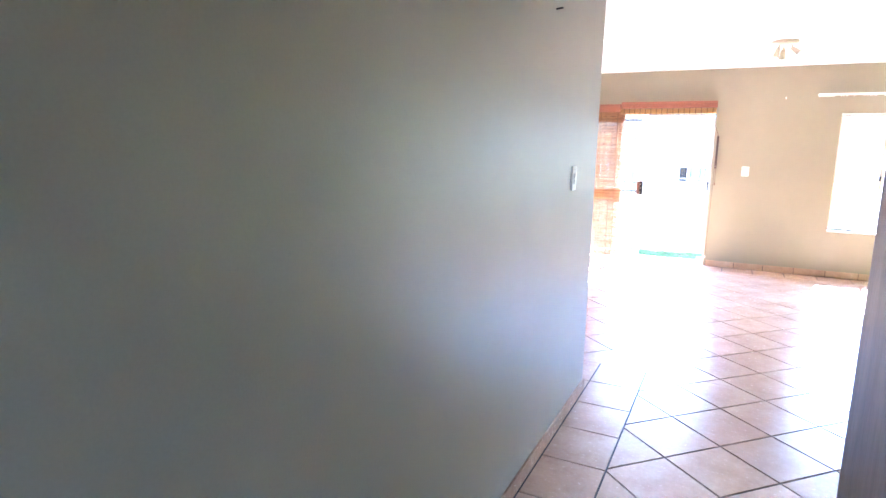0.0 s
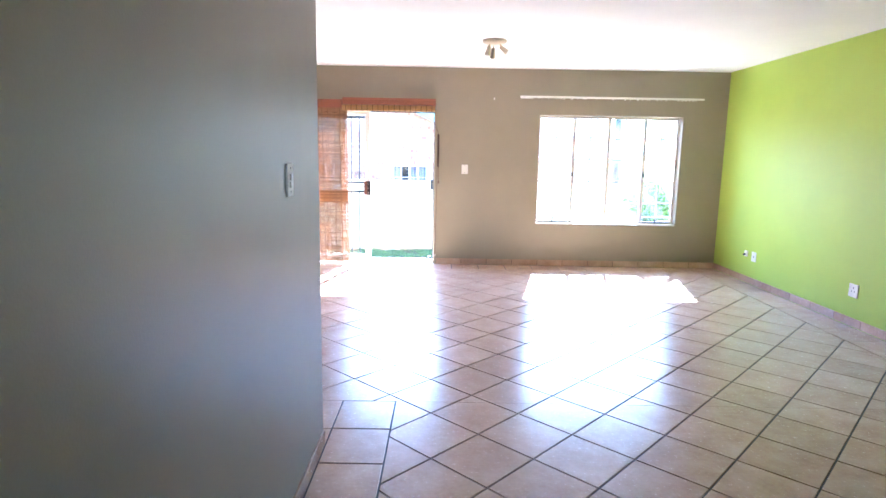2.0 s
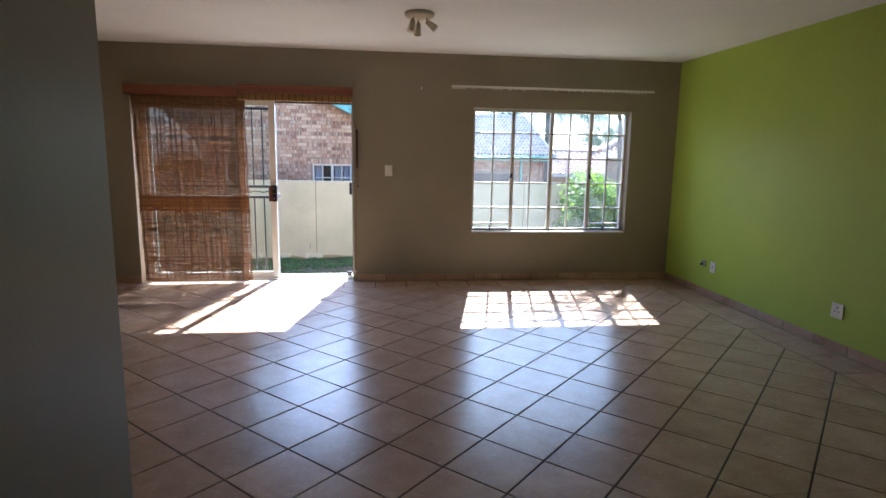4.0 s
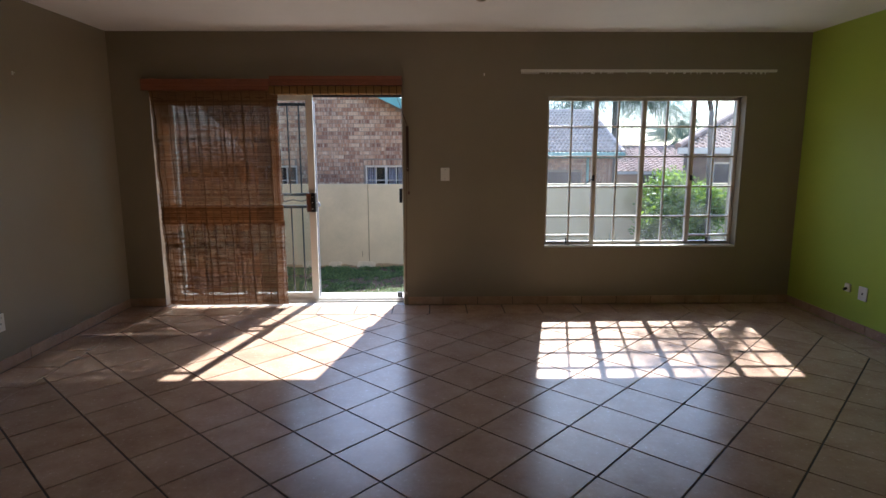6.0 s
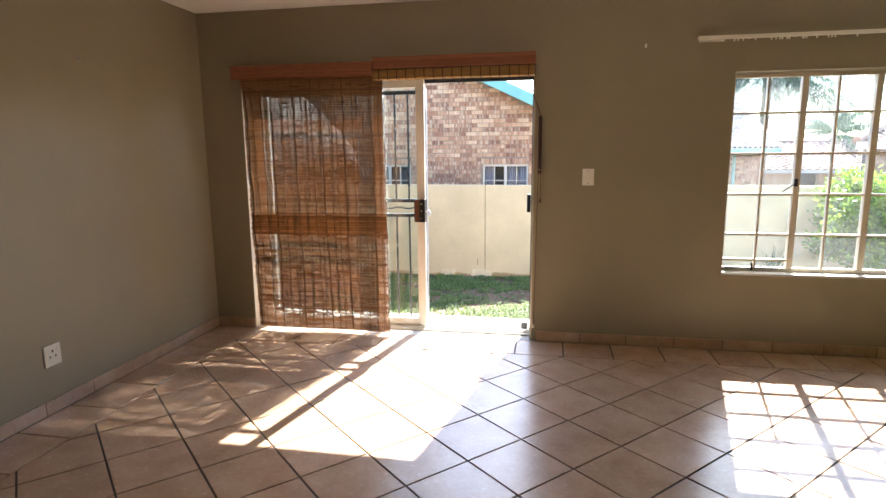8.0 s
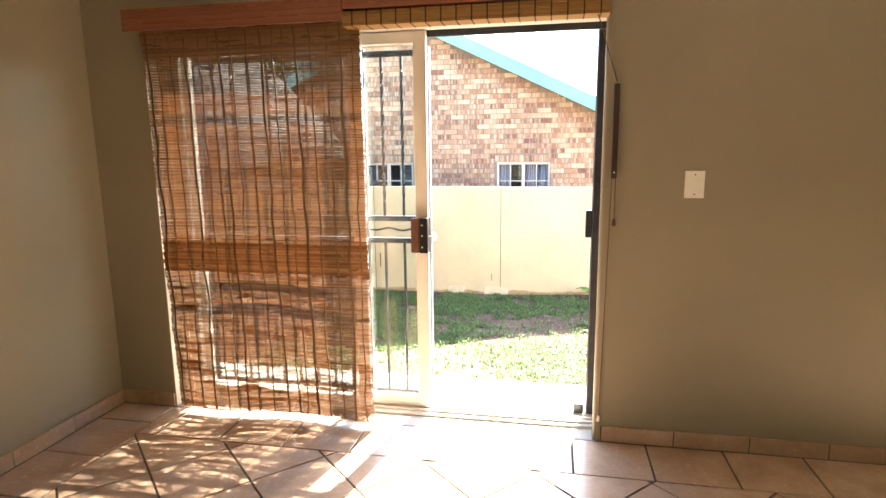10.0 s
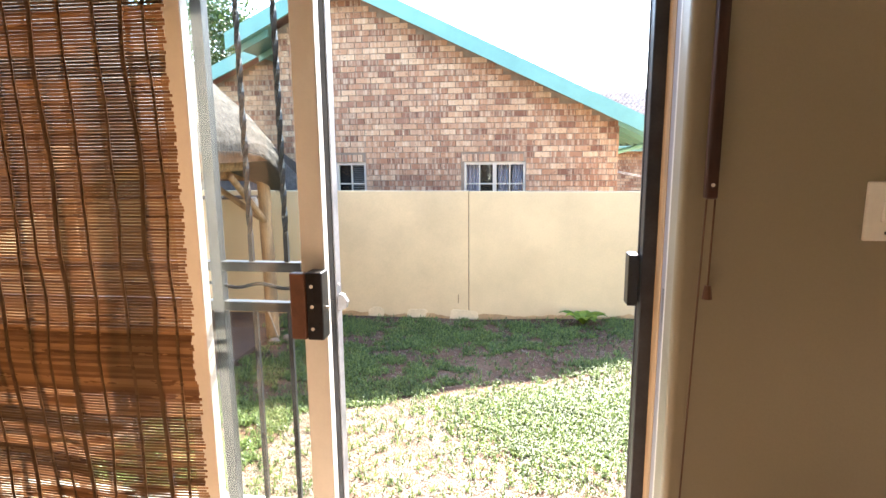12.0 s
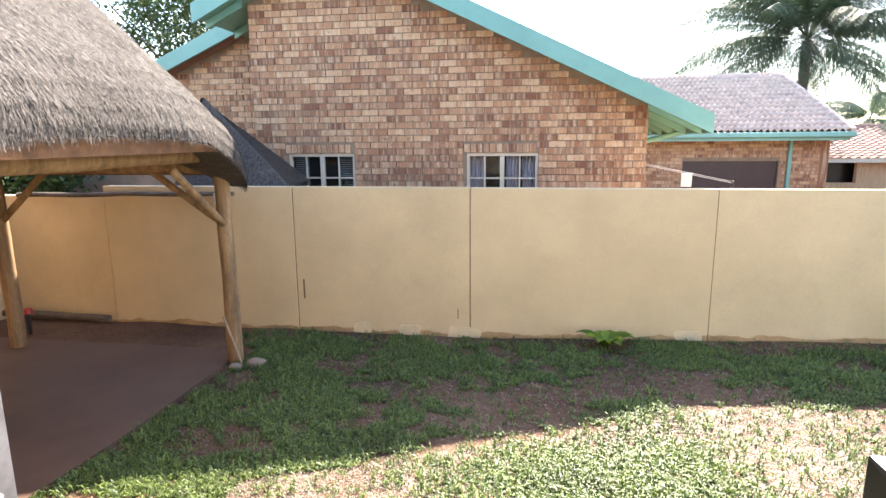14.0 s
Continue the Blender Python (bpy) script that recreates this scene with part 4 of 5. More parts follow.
ww = part("wall", prism([(-9.5, -1.2), (HX0, -1.2), (HX0, wing_top(HX0)), (-7.2, wing_top(-7.2)), (-9.5, wing_top(-7.2) - 0.3)], 1, WGY + 0.004, WGY + 0.2), MORTAR, wing)
part("barge_board", slope_board(-7.3, -4.12, wing_top(-7.3) + 0.22, wing_top(-4.12) + 0.22, 8.28, 8.33, 0.23), TEAL, wing, "teal painted barge board")
part("roof", slope_board(-7.3, -4.12, wing_top(-7.3) + 0.19, wing_top(-4.12) + 0.19, 8.33, 14.0, 0.07), bpy.data.materials["red_brown_roof_tile"], wing)

# outbuilding with a tiled roof
EY, EZ, RY, RZ = 15.15, 1.50, 19.6, 3.22
OX0, OX1 = -1.5, 7.05
out = thing("garage", "face-brick garage with a grey tiled gable roof and teal gutter", "garage", (3, EY, -1))
gw = part("wall", wall(1, EY + 0.55, EY + 0.75, (OX0, OX1 - 0.35), (-1.5, EZ - 0.05), [(3.45, 5.75, -1.5, 0.77)]), MORTAR, out)
part("gable_wall", prism([(EY + 0.55, -1.5), (RY + 4.0, -1.5), (RY + 4.0, EZ), (RY, RZ - 0.12), (EY + 0.55, EZ - 0.02)], 0, OX1 - 0.35, OX1 - 0.15), BRICK, out)
# Dark sheet puts the shade of the open garage into colour.
part("garage_door", box((3.45, EY + 0.62, -1.5), (5.75, EY + 0.67, 0.77), 0.004), surface("dark_maroon_opening_shade", (0.045, 0.02, 0.022), 0.5, var=0.2, scale=3, fine=40, bump=0.1), out, "dark maroon sheet for the shade in the garage opening")
ROOFT = surface("grey_beige_roof_tile", (0.66, 0.50, 0.40), 0.92, var=0.25, scale=3, fine=25, bump=0.4, dist=0.01)
DARKT = surface("dark_underside", (0.06, 0.05, 0.045), 0.9, var=0.3, scale=3, fine=25, bump=0.2)
deck = part("roof", prism([(EY - 0.05, EZ - 0.03), (RY, RZ - 0.06), (RY + 4.4, EZ - 0.03), (RY + 4.4, EZ - 0.09), (RY, RZ - 0.14), (EY - 0.05, EZ - 0.09)], 0, OX0, OX1 - 0.02), DARKT, out, "grey tiled roof")
slope = math.atan2(RZ - EZ, RY - EY)
run = math.hypot(RZ - EZ, RY - EY)
bm = bmesh.new()
W, L = 0.30, 0.345
prof = [(0.0, 0.014), (0.03, 0.0), (0.065, 0.036), (0.10, 0.068), (0.135, 0.038), (0.15, 0.012), (0.18, 0.0), (0.215, 0.036), (0.25, 0.068), (0.285, 0.038), (0.30, 0.014)]
lo_, hi_ = [], []
for x, h in prof:
    lo_.append(bm.verts.new((x, 0, h + 0.055)))
    hi_.append(bm.verts.new((x, L, h)))
for i in range(len(prof) - 1):
    bm.faces.new((lo_[i], lo_[i + 1], hi_[i + 1], hi_[i]))
bot = [bm.verts.new((x, 0, h + 0.012)) for x, h in prof]
for i in range(len(prof) - 1):
    bm.faces.new((bot[i], bot[i + 1], lo_[i + 1], lo_[i]))
tile_me = bpy.data.meshes.new("roof_tile")
bm.to_mesh(tile_me)
bm.free()
tile_me.materials.append(ROOFT)
for p in tile_me.polygons:
    p.use_smooth = True
ncol = 20
for r in range(int(run / 0.34)):
    for c in range(ncol):
        ob = new("roof_tile", tile_me)
        ob.parent = deck
        ob.matrix_basis = pose(OX1 - W * (c + 1), EY - 0.05 + 0.34 * r * math.cos(slope), EZ - 0.02 + 0.34 * r * math.sin(slope), math.degrees(slope), 0, 0)
bm = bmesh.new()
add_tube(bm, (OX0, RY, RZ - 0.02), (OX1 + 0.02, RY, RZ - 0.02), 0.11, n=12)
part("ridge", bm, ROOFT, out)
part("verge", prism([(EY - 0.08, EZ - 0.08), (RY, RZ - 0.10), (RY, RZ + 0.06), (EY - 0.08, EZ + 0.07)], 0, OX1 - 0.02, OX1 + 0.09), ROOFT, out, "pale mortar verge")
part("gutter", box((OX0, EY - 0.16, EZ - 0.14), (OX1 + 0.08, EY - 0.05, EZ - 0.015), 0.02), TEAL, out, "teal gutter")
part("fascia", box((OX0, EY - 0.05, EZ - 0.22), (OX1, EY - 0.02, EZ - 0.04), 0.003), TEAL, out)
part("downpipe", box((5.93, EY + 0.45, -1.5), (6.02, EY + 0.54, EZ - 0.2), 0.02), TEAL, out, "teal downpipe")
part("soffit", box((OX0, EY - 0.02, EZ - 0.2), (OX1 - 0.15, EY + 0.56, EZ - 0.17)), DARKT, out)


def roof_sheet(origin, u, v, nu, nv, w=0.3):
    """A tiled slope as real rolls and steps: origin, the way along the eave, the way up the slope."""
    bm = bmesh.new()
    u, v = Vector(u), Vector(v)
    n = u.cross(v).normalized()
    lu, lv = u.length / nu, v.length / nv
    u.normalize(), v.normalize()
    below = None
    for r in range(nv):
        a = []
        for s in (0, 1):
            a.append([bm.verts.new(Vector(origin) + u * (lu * c / 4) + v * (lv * (r + s)) + n * (0.03 * math.sin(c * math.pi / 2) + (0.04 if s == 0 else 0.0))) for c in range(nu * 4 + 1)])
        for c in range(nu * 4):
            bm.faces.new((a[0][c], a[0][c + 1], a[1][c + 1], a[1][c]))
            if below:
                bm.faces.new((below[c], below[c + 1], a[0][c + 1], a[0][c]))
        below = a[1]
    return bm


REDT = surface("red_clay_roof_tile", (0.40, 0.25, 0.21), 0.95, var=0.2, scale=2, fine=20, bump=0.3, dist=0.01)
far_house = thing("red_roofed_house", "distant brick house under a red tiled roof", "house", (20, 28, -2))
part("wall", wall(1, 27.0, 27.25, (9.5, 45.0), (-3.0, 0.5), [(12.0, 13.2, -0.6, 0.25), (16.0, 17.4, -0.6, 0.25)]), BRICK, far_house)
# One black sheet gives both wall openings their indoor darkness.
part("dark_room", box((11.0, 27.6, -1.5), (18.5, 27.65, 0.4)), BLACKPL, far_house)
part("roof", roof_sheet((9.2, 26.4, 0.45), (36, 0, 0), (0, 4.0, 1.35), 100, 14), REDT, far_house, "red tiled roof")
part("ridge", tube((9.2, 30.4, 1.8), (45.2, 30.4, 1.8), 0.12, n=10), REDT, far_house)
part("fascia", box((9.2, 26.3, 0.28), (45.2, 26.36, 0.44)), PALE, far_house, "pale fascia and gutter")

hip_house = thing("tiled_house", "brown brick house under a dark tiled hipped roof", "house", (13, 12, -1))
# Brick darkened on this wall so its shade sits in the colour.
part("wall", wall(1, 11.5, 11.72, (7.8, 20.0), (-1.5, 1.62), [(8.6, 9.7, 0.1, 1.2)]), surface("shaded_brown_brick", (0.20, 0.145, 0.115), 0.9, var=0.3, scale=4, fine=14, bump=0.4, dist=0.01), hip_house)
part("window", box((8.6, 11.55, 0.1), (9.7, 11.6, 1.2), 0.003), CREAM, hip_house)
part("pane", box((8.66, 11.54, 0.16), (9.64, 11.55, 1.14)), DARKGLASS, hip_house)
DKT = surface("brown_grey_roof_tile", (0.40, 0.27, 0.21), 0.92, var=0.25, scale=2, fine=20, bump=0.3, dist=0.01)
bm = bmesh.new()
v = [bm.verts.new(p) for p in ((7.3, 11.0, 1.6), (20.0, 11.0, 1.6), (20.0, 19.0, 1.6), (11.0, 19.0, 1.6), (11.3, 15.0, 3.0), (16.0, 15.0, 3.0))]
for f in ((0, 1, 5, 4), (1, 2, 5), (2, 3, 4, 5), (3, 0, 4), (3, 2, 1, 0)):
    bm.faces.new([v[i] for i in f])
part("roof", bm, DKT, hip_house, "dark tiled hipped roof")
bm = bmesh.new()
rows_n = 13
for r in range(rows_n):
    f = r / rows_n
    a, b = 7.3 + 4.0 * f, 14.0
    y, z = 11.0 + 4 * f, 1.6 + 1.4 * f
    for c in range(int((b - a) / 0.2)):
        x = a + c * 0.2
        add_tube(bm, (x + 0.15, y - 0.02, z + 0.02), (x + 0.15, y + 0.31, z + 0.12), 0.042, 0.035, n=6)
part("roof_rolls", bm, DKT, hip_house)["kind"] = "stuff"
part("hip_ridge", tube((7.3, 11.0, 1.66), (11.3, 15.0, 3.06), 0.1, n=8), DKT, hip_house)
part("fascia", box((7.3, 10.95, 1.45), (20.0, 11.0, 1.62)), PALE, hip_house)

# ---- thatched shelter ----
lapa = thing("thatched_lapa", "open thatched garden shelter on round timber posts", "shelter", (-5.0, 3.3, -0.7))
LX0, LX1, LY0, LY1 = -6.85, -2.84, 0.75, 5.6


def thatch_shell(cx, cy, ax, ay, z0, slope, thick, seed, nth=96):
    """Rings from the eave's underside up to the ridge, with a rounded thick edge."""
    bm = bmesh.new()
    rings = []
    steps = [(-0.55, 0.16, 0.0), (-0.12, 0.0, 0.0), (0.0, 0.02, 0.0), (0.0, 0.11, 0.0), (-0.03, 0.22, 0.0), (-0.10, 0.34, 0.0), (-0.22, 0.47, 0.0)]
    k = 0.42
    while k < min(ax, ay) - 0.05:
        steps.append((-k, 0.47 + (k - 0.22) * slope, 1))
        k += 0.2
    for d, h, _ in steps:
        ring = []
        for i in range(nth):
            a = 2 * math.pi * i / nth
            e = 0.5
            c, s = math.cos(a), math.sin(a)
            ux = math.copysign(abs(c) ** e, c)
            uy = math.copysign(abs(s) ** e, s)
            x, y = cx + (ax + d) * ux, cy + (ay + d) * uy
            corner = abs(c * s) * 2
            z = z0 + h - 0.50 * corner ** 2 * max(0.0, 1 + d * 0.6)
            p = Vector((x, y, z))
            j = 0.03 if h > 0.1 else 0.02
            p += Vector((noise.noise(p * 4 + Vector((seed, 0, 0))), noise.noise(p * 4 + Vector((0, seed, 5))), noise.noise(p * 4 + Vector((7, 0, seed))))) * j
            ring.append(bm.verts.new(p))
        rings.append(ring)
    for a, b in zip(rings, rings[1:]):
        for i in range(nth):
            bm.faces.new((a[i], a[(i + 1) % nth], b[(i + 1) % nth], b[i]))
    bm.faces.new(rings[-1])
    bm.faces.new(rings[0][::-1])
    bmesh.ops.recalc_face_normals(bm, faces=bm.faces[:])
    return bm


def thatch_straws(shell, n, seed, length=0.06, width=0.0022, limit=None, low=0.05):
    """Loose straws lying down the slope of a thatched shell, as one mesh."""
    rr = random.Random(seed)
    fs = [f for f in shell.faces if f.normal.z > low and len(f.verts) == 4 and (limit is None or limit(f.calc_center_median()))]
    ws = [f.calc_area() for f in fs]
    verts, faces = [], []
    for f in rr.choices(fs, ws, k=n):
        a, b, c, d = [v.co for v in f.verts]
        s, t = rr.random(), rr.random()
        p = (a.lerp(b, s)).lerp(d.lerp(c, s), t)
        nn = f.normal
        down = (Vector((0, 0, -1)) - nn * (-nn.z)).normalized()
        down = (down + nn * rr.uniform(0.0, 0.07) + Vector((rr.uniform(-.16, .16), rr.uniform(-.16, .16), 0))).normalized()
        side = down.cross(nn).normalized() * width * rr.uniform(0.6, 1.4)
        q = p + down * length * rr.uniform(0.5, 1.3)
        p = p + nn * 0.004
        k = len(verts)
        verts += [p - side, p + side, q + side * 0.4 + nn * 0.004, q - side * 0.4 + nn * 0.004]
        faces.append((k, k + 1, k + 2, k + 3))
    me = bpy.data.meshes.new("straw")
    me.from_pydata([tuple(v) for v in verts], [], faces)
    me.materials.append(THATCH)
    return me


shell = thatch_shell((LX0 + LX1) / 2, (LY0 + LY1) / 2, (LX1 - LX0) / 2, (LY1 - LY0) / 2, 1.42, 1.02, 0.4, 3)
straw = thatch_straws(shell, 190000, 4, limit=lambda c: c.x > -5.6 and c.y > 1.5, low=-0.8)
roof = part("thatched_roof", shell, THATCH, lapa, "weathered grey thatch roof", True)
ob = tagged(new("straw", straw), kind="stuff")
ob.parent = roof
for x, y in ((-3.23, 4.92), (-5.74, 4.95), (-3.30, 1.3), (-6.5, 1.3)):
    zb = ground_z(x, y) - 0.1
    part("post", tube((x, y, zb), (x - 0.012, y, 1.25), 0.078, 0.070, 14, 0.012, 10), POLE, lapa, "weathered round timber post", True)
for a, b in (((-3.24, 1.0, 1.29), (-3.30, 5.25, 1.27)), ((-6.35, 1.0, 1.22), (-6.35, 5.25, 1.22)), ((-6.9, 4.95, 1.16), (-3.1, 4.95, 1.16)), ((-6.6, 1.3, 1.16), (-3.1, 1.3, 1.16))):
    part("wall_plate", tube(a, b, 0.075, 0.07, 12, 0.012, 10), POLE, lapa, "", True)
for a, b in (((-3.23, 4.88, 0.62), (-3.25, 4.2, 1.16)), ((-3.26, 4.93, 0.62), (-4.02, 4.95, 1.14)), ((-5.70, 4.95, 0.62), (-5.11, 4.95, 1.14)), ((-5.76, 4.9, 0.62), (-5.91, 4.2, 1.16))):
    part("brace", tube(a, b, 0.036, 0.034, 10, 0.006, 6), POLE, lapa, "", True)
LINING = surface("brown_timber_lining", (0.26, 0.125, 0.06), 0.8, var=0.35, scale=3, fine=40, bump=0.4, dist=0.003, stretch=(0.5, 3, 3))
part("eave_lining", prism([(5.36, 1.05), (5.40, 1.05), (4.60, 1.66), (4.56, 1.66)], 0, -6.6, -3.5), LINING, lapa, "reddish-brown timber lining under the eave")
part("eave_lining", prism([(-6.62, 1.10), (-6.58, 1.10), (-5.9, 1.66), (-5.94, 1.66)], 1, 1.1, 5.3), LINING, lapa, "reddish-brown timber lining under the eave")
part("fascia_beam", prism([(-2.98, 1.31), (-2.93, 1.31), (-2.93, 1.47), (-2.98, 1.47)], 1, 1.6, 4.55), LINING, lapa, "brown timber fascia beam")
for k in range(5):
    y = 2.0 + k * 0.62
    part("rafter", tube((-3.05, y, 1.40), (-4.3, y, 1.62), 0.04, 0.04, 8), LINING, lapa)

shell = bmesh.new()
prof = [(-3.2, 0.82), (-3.12, 0.88), (-3.35, 1.09), (-3.7, 1.40), (-4.07, 1.72), (-4.6, 2.18)]
prof = [(x - 0.1, 0.82 + (z - 0.82) * 0.84) for x, z in prof]
front = [[shell.verts.new((x, 6.32 + 0.75 * (z - 0.8), z)), shell.verts.new((x - 0.12, 7.3, z)), shell.verts.new((x, 6.32, 0.80)), shell.verts.new((x - 0.12, 7.3, 0.80))] for x, z in prof]
for a, b in zip(front, front[1:]):
    shell.faces.new((a[0], a[1], b[1], b[0]))
    shell.faces.new((a[2], a[0], b[0], b[2]))
    shell.faces.new((a[3], b[3], b[1], a[1]))
    shell.faces.new((a[2], b[2], b[3], a[3]))
shell.faces.new([front[0][i] for i in (0, 1, 3, 2)])
shell.faces.new([front[-1][i] for i in (0, 2, 3, 1)])
bmesh.ops.recalc_face_normals(shell, faces=shell.faces[:])
if shell.calc_volume(signed=True) < 0:
    bmesh.ops.reverse_faces(shell, faces=shell.faces[:])
shell.normal_update()
straw = thatch_straws(shell, 34000, 6, limit=lambda c: c.x > -5.4)
back_roof = thing("neighbour_thatch", "darker thatched roof corner behind the boundary wall", "thatch roof", (-5.2, 6.92, 0.8))
bm2 = part("thatched_roof", shell, THATCH, back_roof)
ob = tagged(new("straw", straw), kind="stuff")
ob.parent = bm2
part("post", tube((-4.2, 6.58, -1.0), (-4.2, 6.58, 1.05), 0.07, n=12), POLE, back_roof)

bm = bmesh.new()
edge = [(-3.30, 5.2), (-3.27, 4.7), (-3.20, 3.4), (-3.22, 2.4), (-3.22, 1.0)]
pv = []
for x, y in edge:
    pv.append([bm.verts.new((xx, y + 0.02 * noise.noise(Vector((xx * 3, y, 0))), ground_z(xx, y) + 0.035)) for xx in [x - 0.6 * k for k in range(10)]])
for a, b in zip(pv, pv[1:]):
    for i in range(9):
        bm.faces.new((a[i], a[i + 1], b[i + 1], b[i]))
r = bmesh.ops.extrude_face_region(bm, geom=bm.faces[:])
for v in r["geom"]:
    if isinstance(v, bmesh.types.BMVert):
        v.co.z -= 0.12
bmesh.ops.recalc_face_normals(bm, faces=bm.faces[:])
structure("paving_pad", bm, PAD, "red-brown concrete pad under the thatched shelter", "pavement")
STICKM = surface("dry_pale_wood", (0.40, 0.30, 0.21), 0.8, var=0.2, scale=8, fine=60, bump=0.2)
STONEM = surface("earthy_stone", (0.30, 0.23, 0.17), 0.9, var=0.3, scale=8, fine=60, bump=0.5, dist=0.006)
stick = solid("leaning_stick", tube((-3.12, 4.83, ground_z(-3.12, 4.83)), (-3.28, 4.83, -0.28), 0.011, n=8), STICKM, "pale thin stick leaning on the post", "stick")


def stone(loc, r, seed, material):
    bm = bmesh.new()
    bmesh.ops.create_icosphere(bm, subdivisions=2, radius=r)
    for v in bm.verts:
        v.co = Vector((v.co.x * 1.25, v.co.y, v.co.z * 0.65)) * (1 + 0.3 * noise.noise(v.co * 9 + Vector((seed, 0, 0))))
        v.co += Vector(loc)
    return solid("stone", bm, material, "weathered grey garden stone on the lawn edge", "stone", smooth=True)


stone((-2.98, 4.86, ground_z(-2.98, 4.86) + 0.03), 0.085, 1, STONEM)
stone((-3.15, 4.74, ground_z(-3.15, 4.74) + 0.015), 0.06, 2, STONEM)
log = solid("fence_log", tube((-7.4, FENCE_Y - 0.1, -0.74), (-5.5, FENCE_Y - 0.09, -0.76), 0.045, 0.04, 10, 0.01, 8), BARK, "dark weathered log lying along the wall foot", "log")
pole2 = thing("wall_pole", "dark pole slung along the top of the boundary wall", "pole", (-5, FENCE_Y - 0.06, 0.75))
part("pole", tube((-6.6, FENCE_Y - 0.05, 0.76), (-3.75, FENCE_Y - 0.05, 0.79), 0.03, 0.025, 8, 0.02, 14), BARK, pole2)
part("bracket", box((-3.98, FENCE_Y - 0.1, 0.66), (-3.86, FENCE_Y, 0.8), 0.01), SLAB, pole2, "grey wall bracket")
red = thing("red_tap", "small red object on the dark ground by the wall", "garden tap", (-6.1, 5.45, -0.7))
bm = tube((-6.1, 5.45, ground_z(-6.1, 5.45) - 0.02), (-6.1, 5.45, -0.55), 0.02, n=10)
part("riser", bm, DARKSTEEL, red)
part("knob", tube((-6.1, 5.45, -0.55), (-6.1, 5.45, -0.5), 0.06, 0.05, 12), surface("red_plastic", (0.5, 0.03, 0.02), 0.4, var=0.1, bump=0.0), red, "red plastic knob")
line = thing("washing_line", "thin washing line with a small white cloth", "washing line", (2.2, 9.0, 0.9))
bm = bmesh.new()
add_tube(bm, (1.04, 8.6, 1.04), (3.4, 11.6, 0.52), 0.005, n=6)
add_tube(bm, (1.04, 8.9, 1.06), (3.6, 12.2, 0.50), 0.005, n=6)
part("line", bm, SLAB, line)
part("peg_cloth", box((2.07, 9.93, 0.58), (2.24, 9.95, 0.80), 0.004), PLASTIC, line, "white cloth")
part("pole", tube((3.5, 11.9, -1.2), (3.5, 11.9, 0.54), 0.03, n=10), DARKSTEEL, line)


# ---- plants ----
def leaf_cloud(points, normal_bias, size, n_per, seed, aspect=0.45, spread=0.2, droop=0.0):
    """Many small leaves round given points, as one mesh."""
    rr = random.Random(seed)
    verts, faces = [], []
    for p in points:
        for _ in range(n_per):
            o = Vector((rr.gauss(0, spread), rr.gauss(0, spread), rr.gauss(0, spread * 0.8)))
            d = Vector((rr.gauss(0, 1), rr.gauss(0, 1), rr.gauss(0, 0.7) + normal_bias)).normalized()
            s = d.orthogonal().normalized()
            s = Matrix.Rotation(rr.uniform(0, 6.28), 3, d) @ s
            l = size * rr.uniform(0.6, 1.3)
            c = Vector(p) + o
            k = len(verts)
            w = s * l * aspect * 0.5
            up = s.cross(d) * l * 0.12
            verts += [c, c + d * l * 0.5 + w, c + d * l - Vector((0, 0, droop * l)), c + d * l * 0.5 - w]
            faces.append((k, k + 1, k + 2, k + 3))
    me = bpy.data.meshes.new("leaf")
    me.from_pydata([tuple(v) for v in verts], [], faces)
    return me


def leafy(name, label, category, base, trunk_h, crown, radius, n_pts, n_per, size, material, seed, flat=1.0):
    rr = random.Random(seed)
    ob = thing(name, label, category, base)
    b = Vector(base)
    bm = bmesh.new()
    top = b + Vector((0, 0, trunk_h))
    add_tube(bm, b - Vector((0, 0, 0.1)), top, radius * 0.09, radius * 0.06, 10, 0.03, 6)
    pts = []
    for _ in range(n_pts):
        d = Vector((rr.gauss(0, 1), rr.gauss(0, 1), rr.gauss(0, 1))).normalized() * (rr.random() ** 0.4)
        p = Vector(crown) + Vector((d.x * radius, d.y * radius, d.z * radius * flat))
        p *= 1.0
        p += Vector((noise.noise(p * 1.3), noise.noise(p * 1.3 + Vector((5, 5, 5))), noise.noise(p * 1.3 + Vector((9, 1, 4))))) * radius * 0.3
        pts.append(p)
    for p in pts[:14]:
        add_tube(bm, top - Vector((0, 0, trunk_h * 0.25 * rr.random())), p, radius * 0.03, radius * 0.01, 6, 0.03, 3)
    part("trunk", bm, BARK, ob, "", True)
    me = leaf_cloud(pts, 0.3, size, n_per, seed, spread=radius * 0.13)
    me.materials.append(material)
    c = new("crown", me)
    c.parent, c.matrix_parent_inverse = ob, ob.matrix_basis.inverted()
    return ob


leafy("shrub", "rounded bright green garden shrub beside the boundary wall", "shrub", (5.05, 5.3, ground_z(5.05, 5.3)), 0.6, (5.05, 5.3, 0.36), 0.74, 150, 170, 0.085, BUSHLEAF, 11, 0.85)
leafy("tree", "dark green leafy tree behind the houses", "tree", (-9.3, 14.5, -1.1), 3.8, (-9.3, 14.5, 4.3), 1.9, 150, 110, 0.12, TREELEAF, 12, 0.85)
leafy("tree", "dark green leafy tree behind the boundary wall", "tree", (-8.2, 7.6, -0.9), 1.4, (-8.2, 7.6, 0.9), 0.9, 80, 70, 0.12, TREELEAF, 13, 0.7)

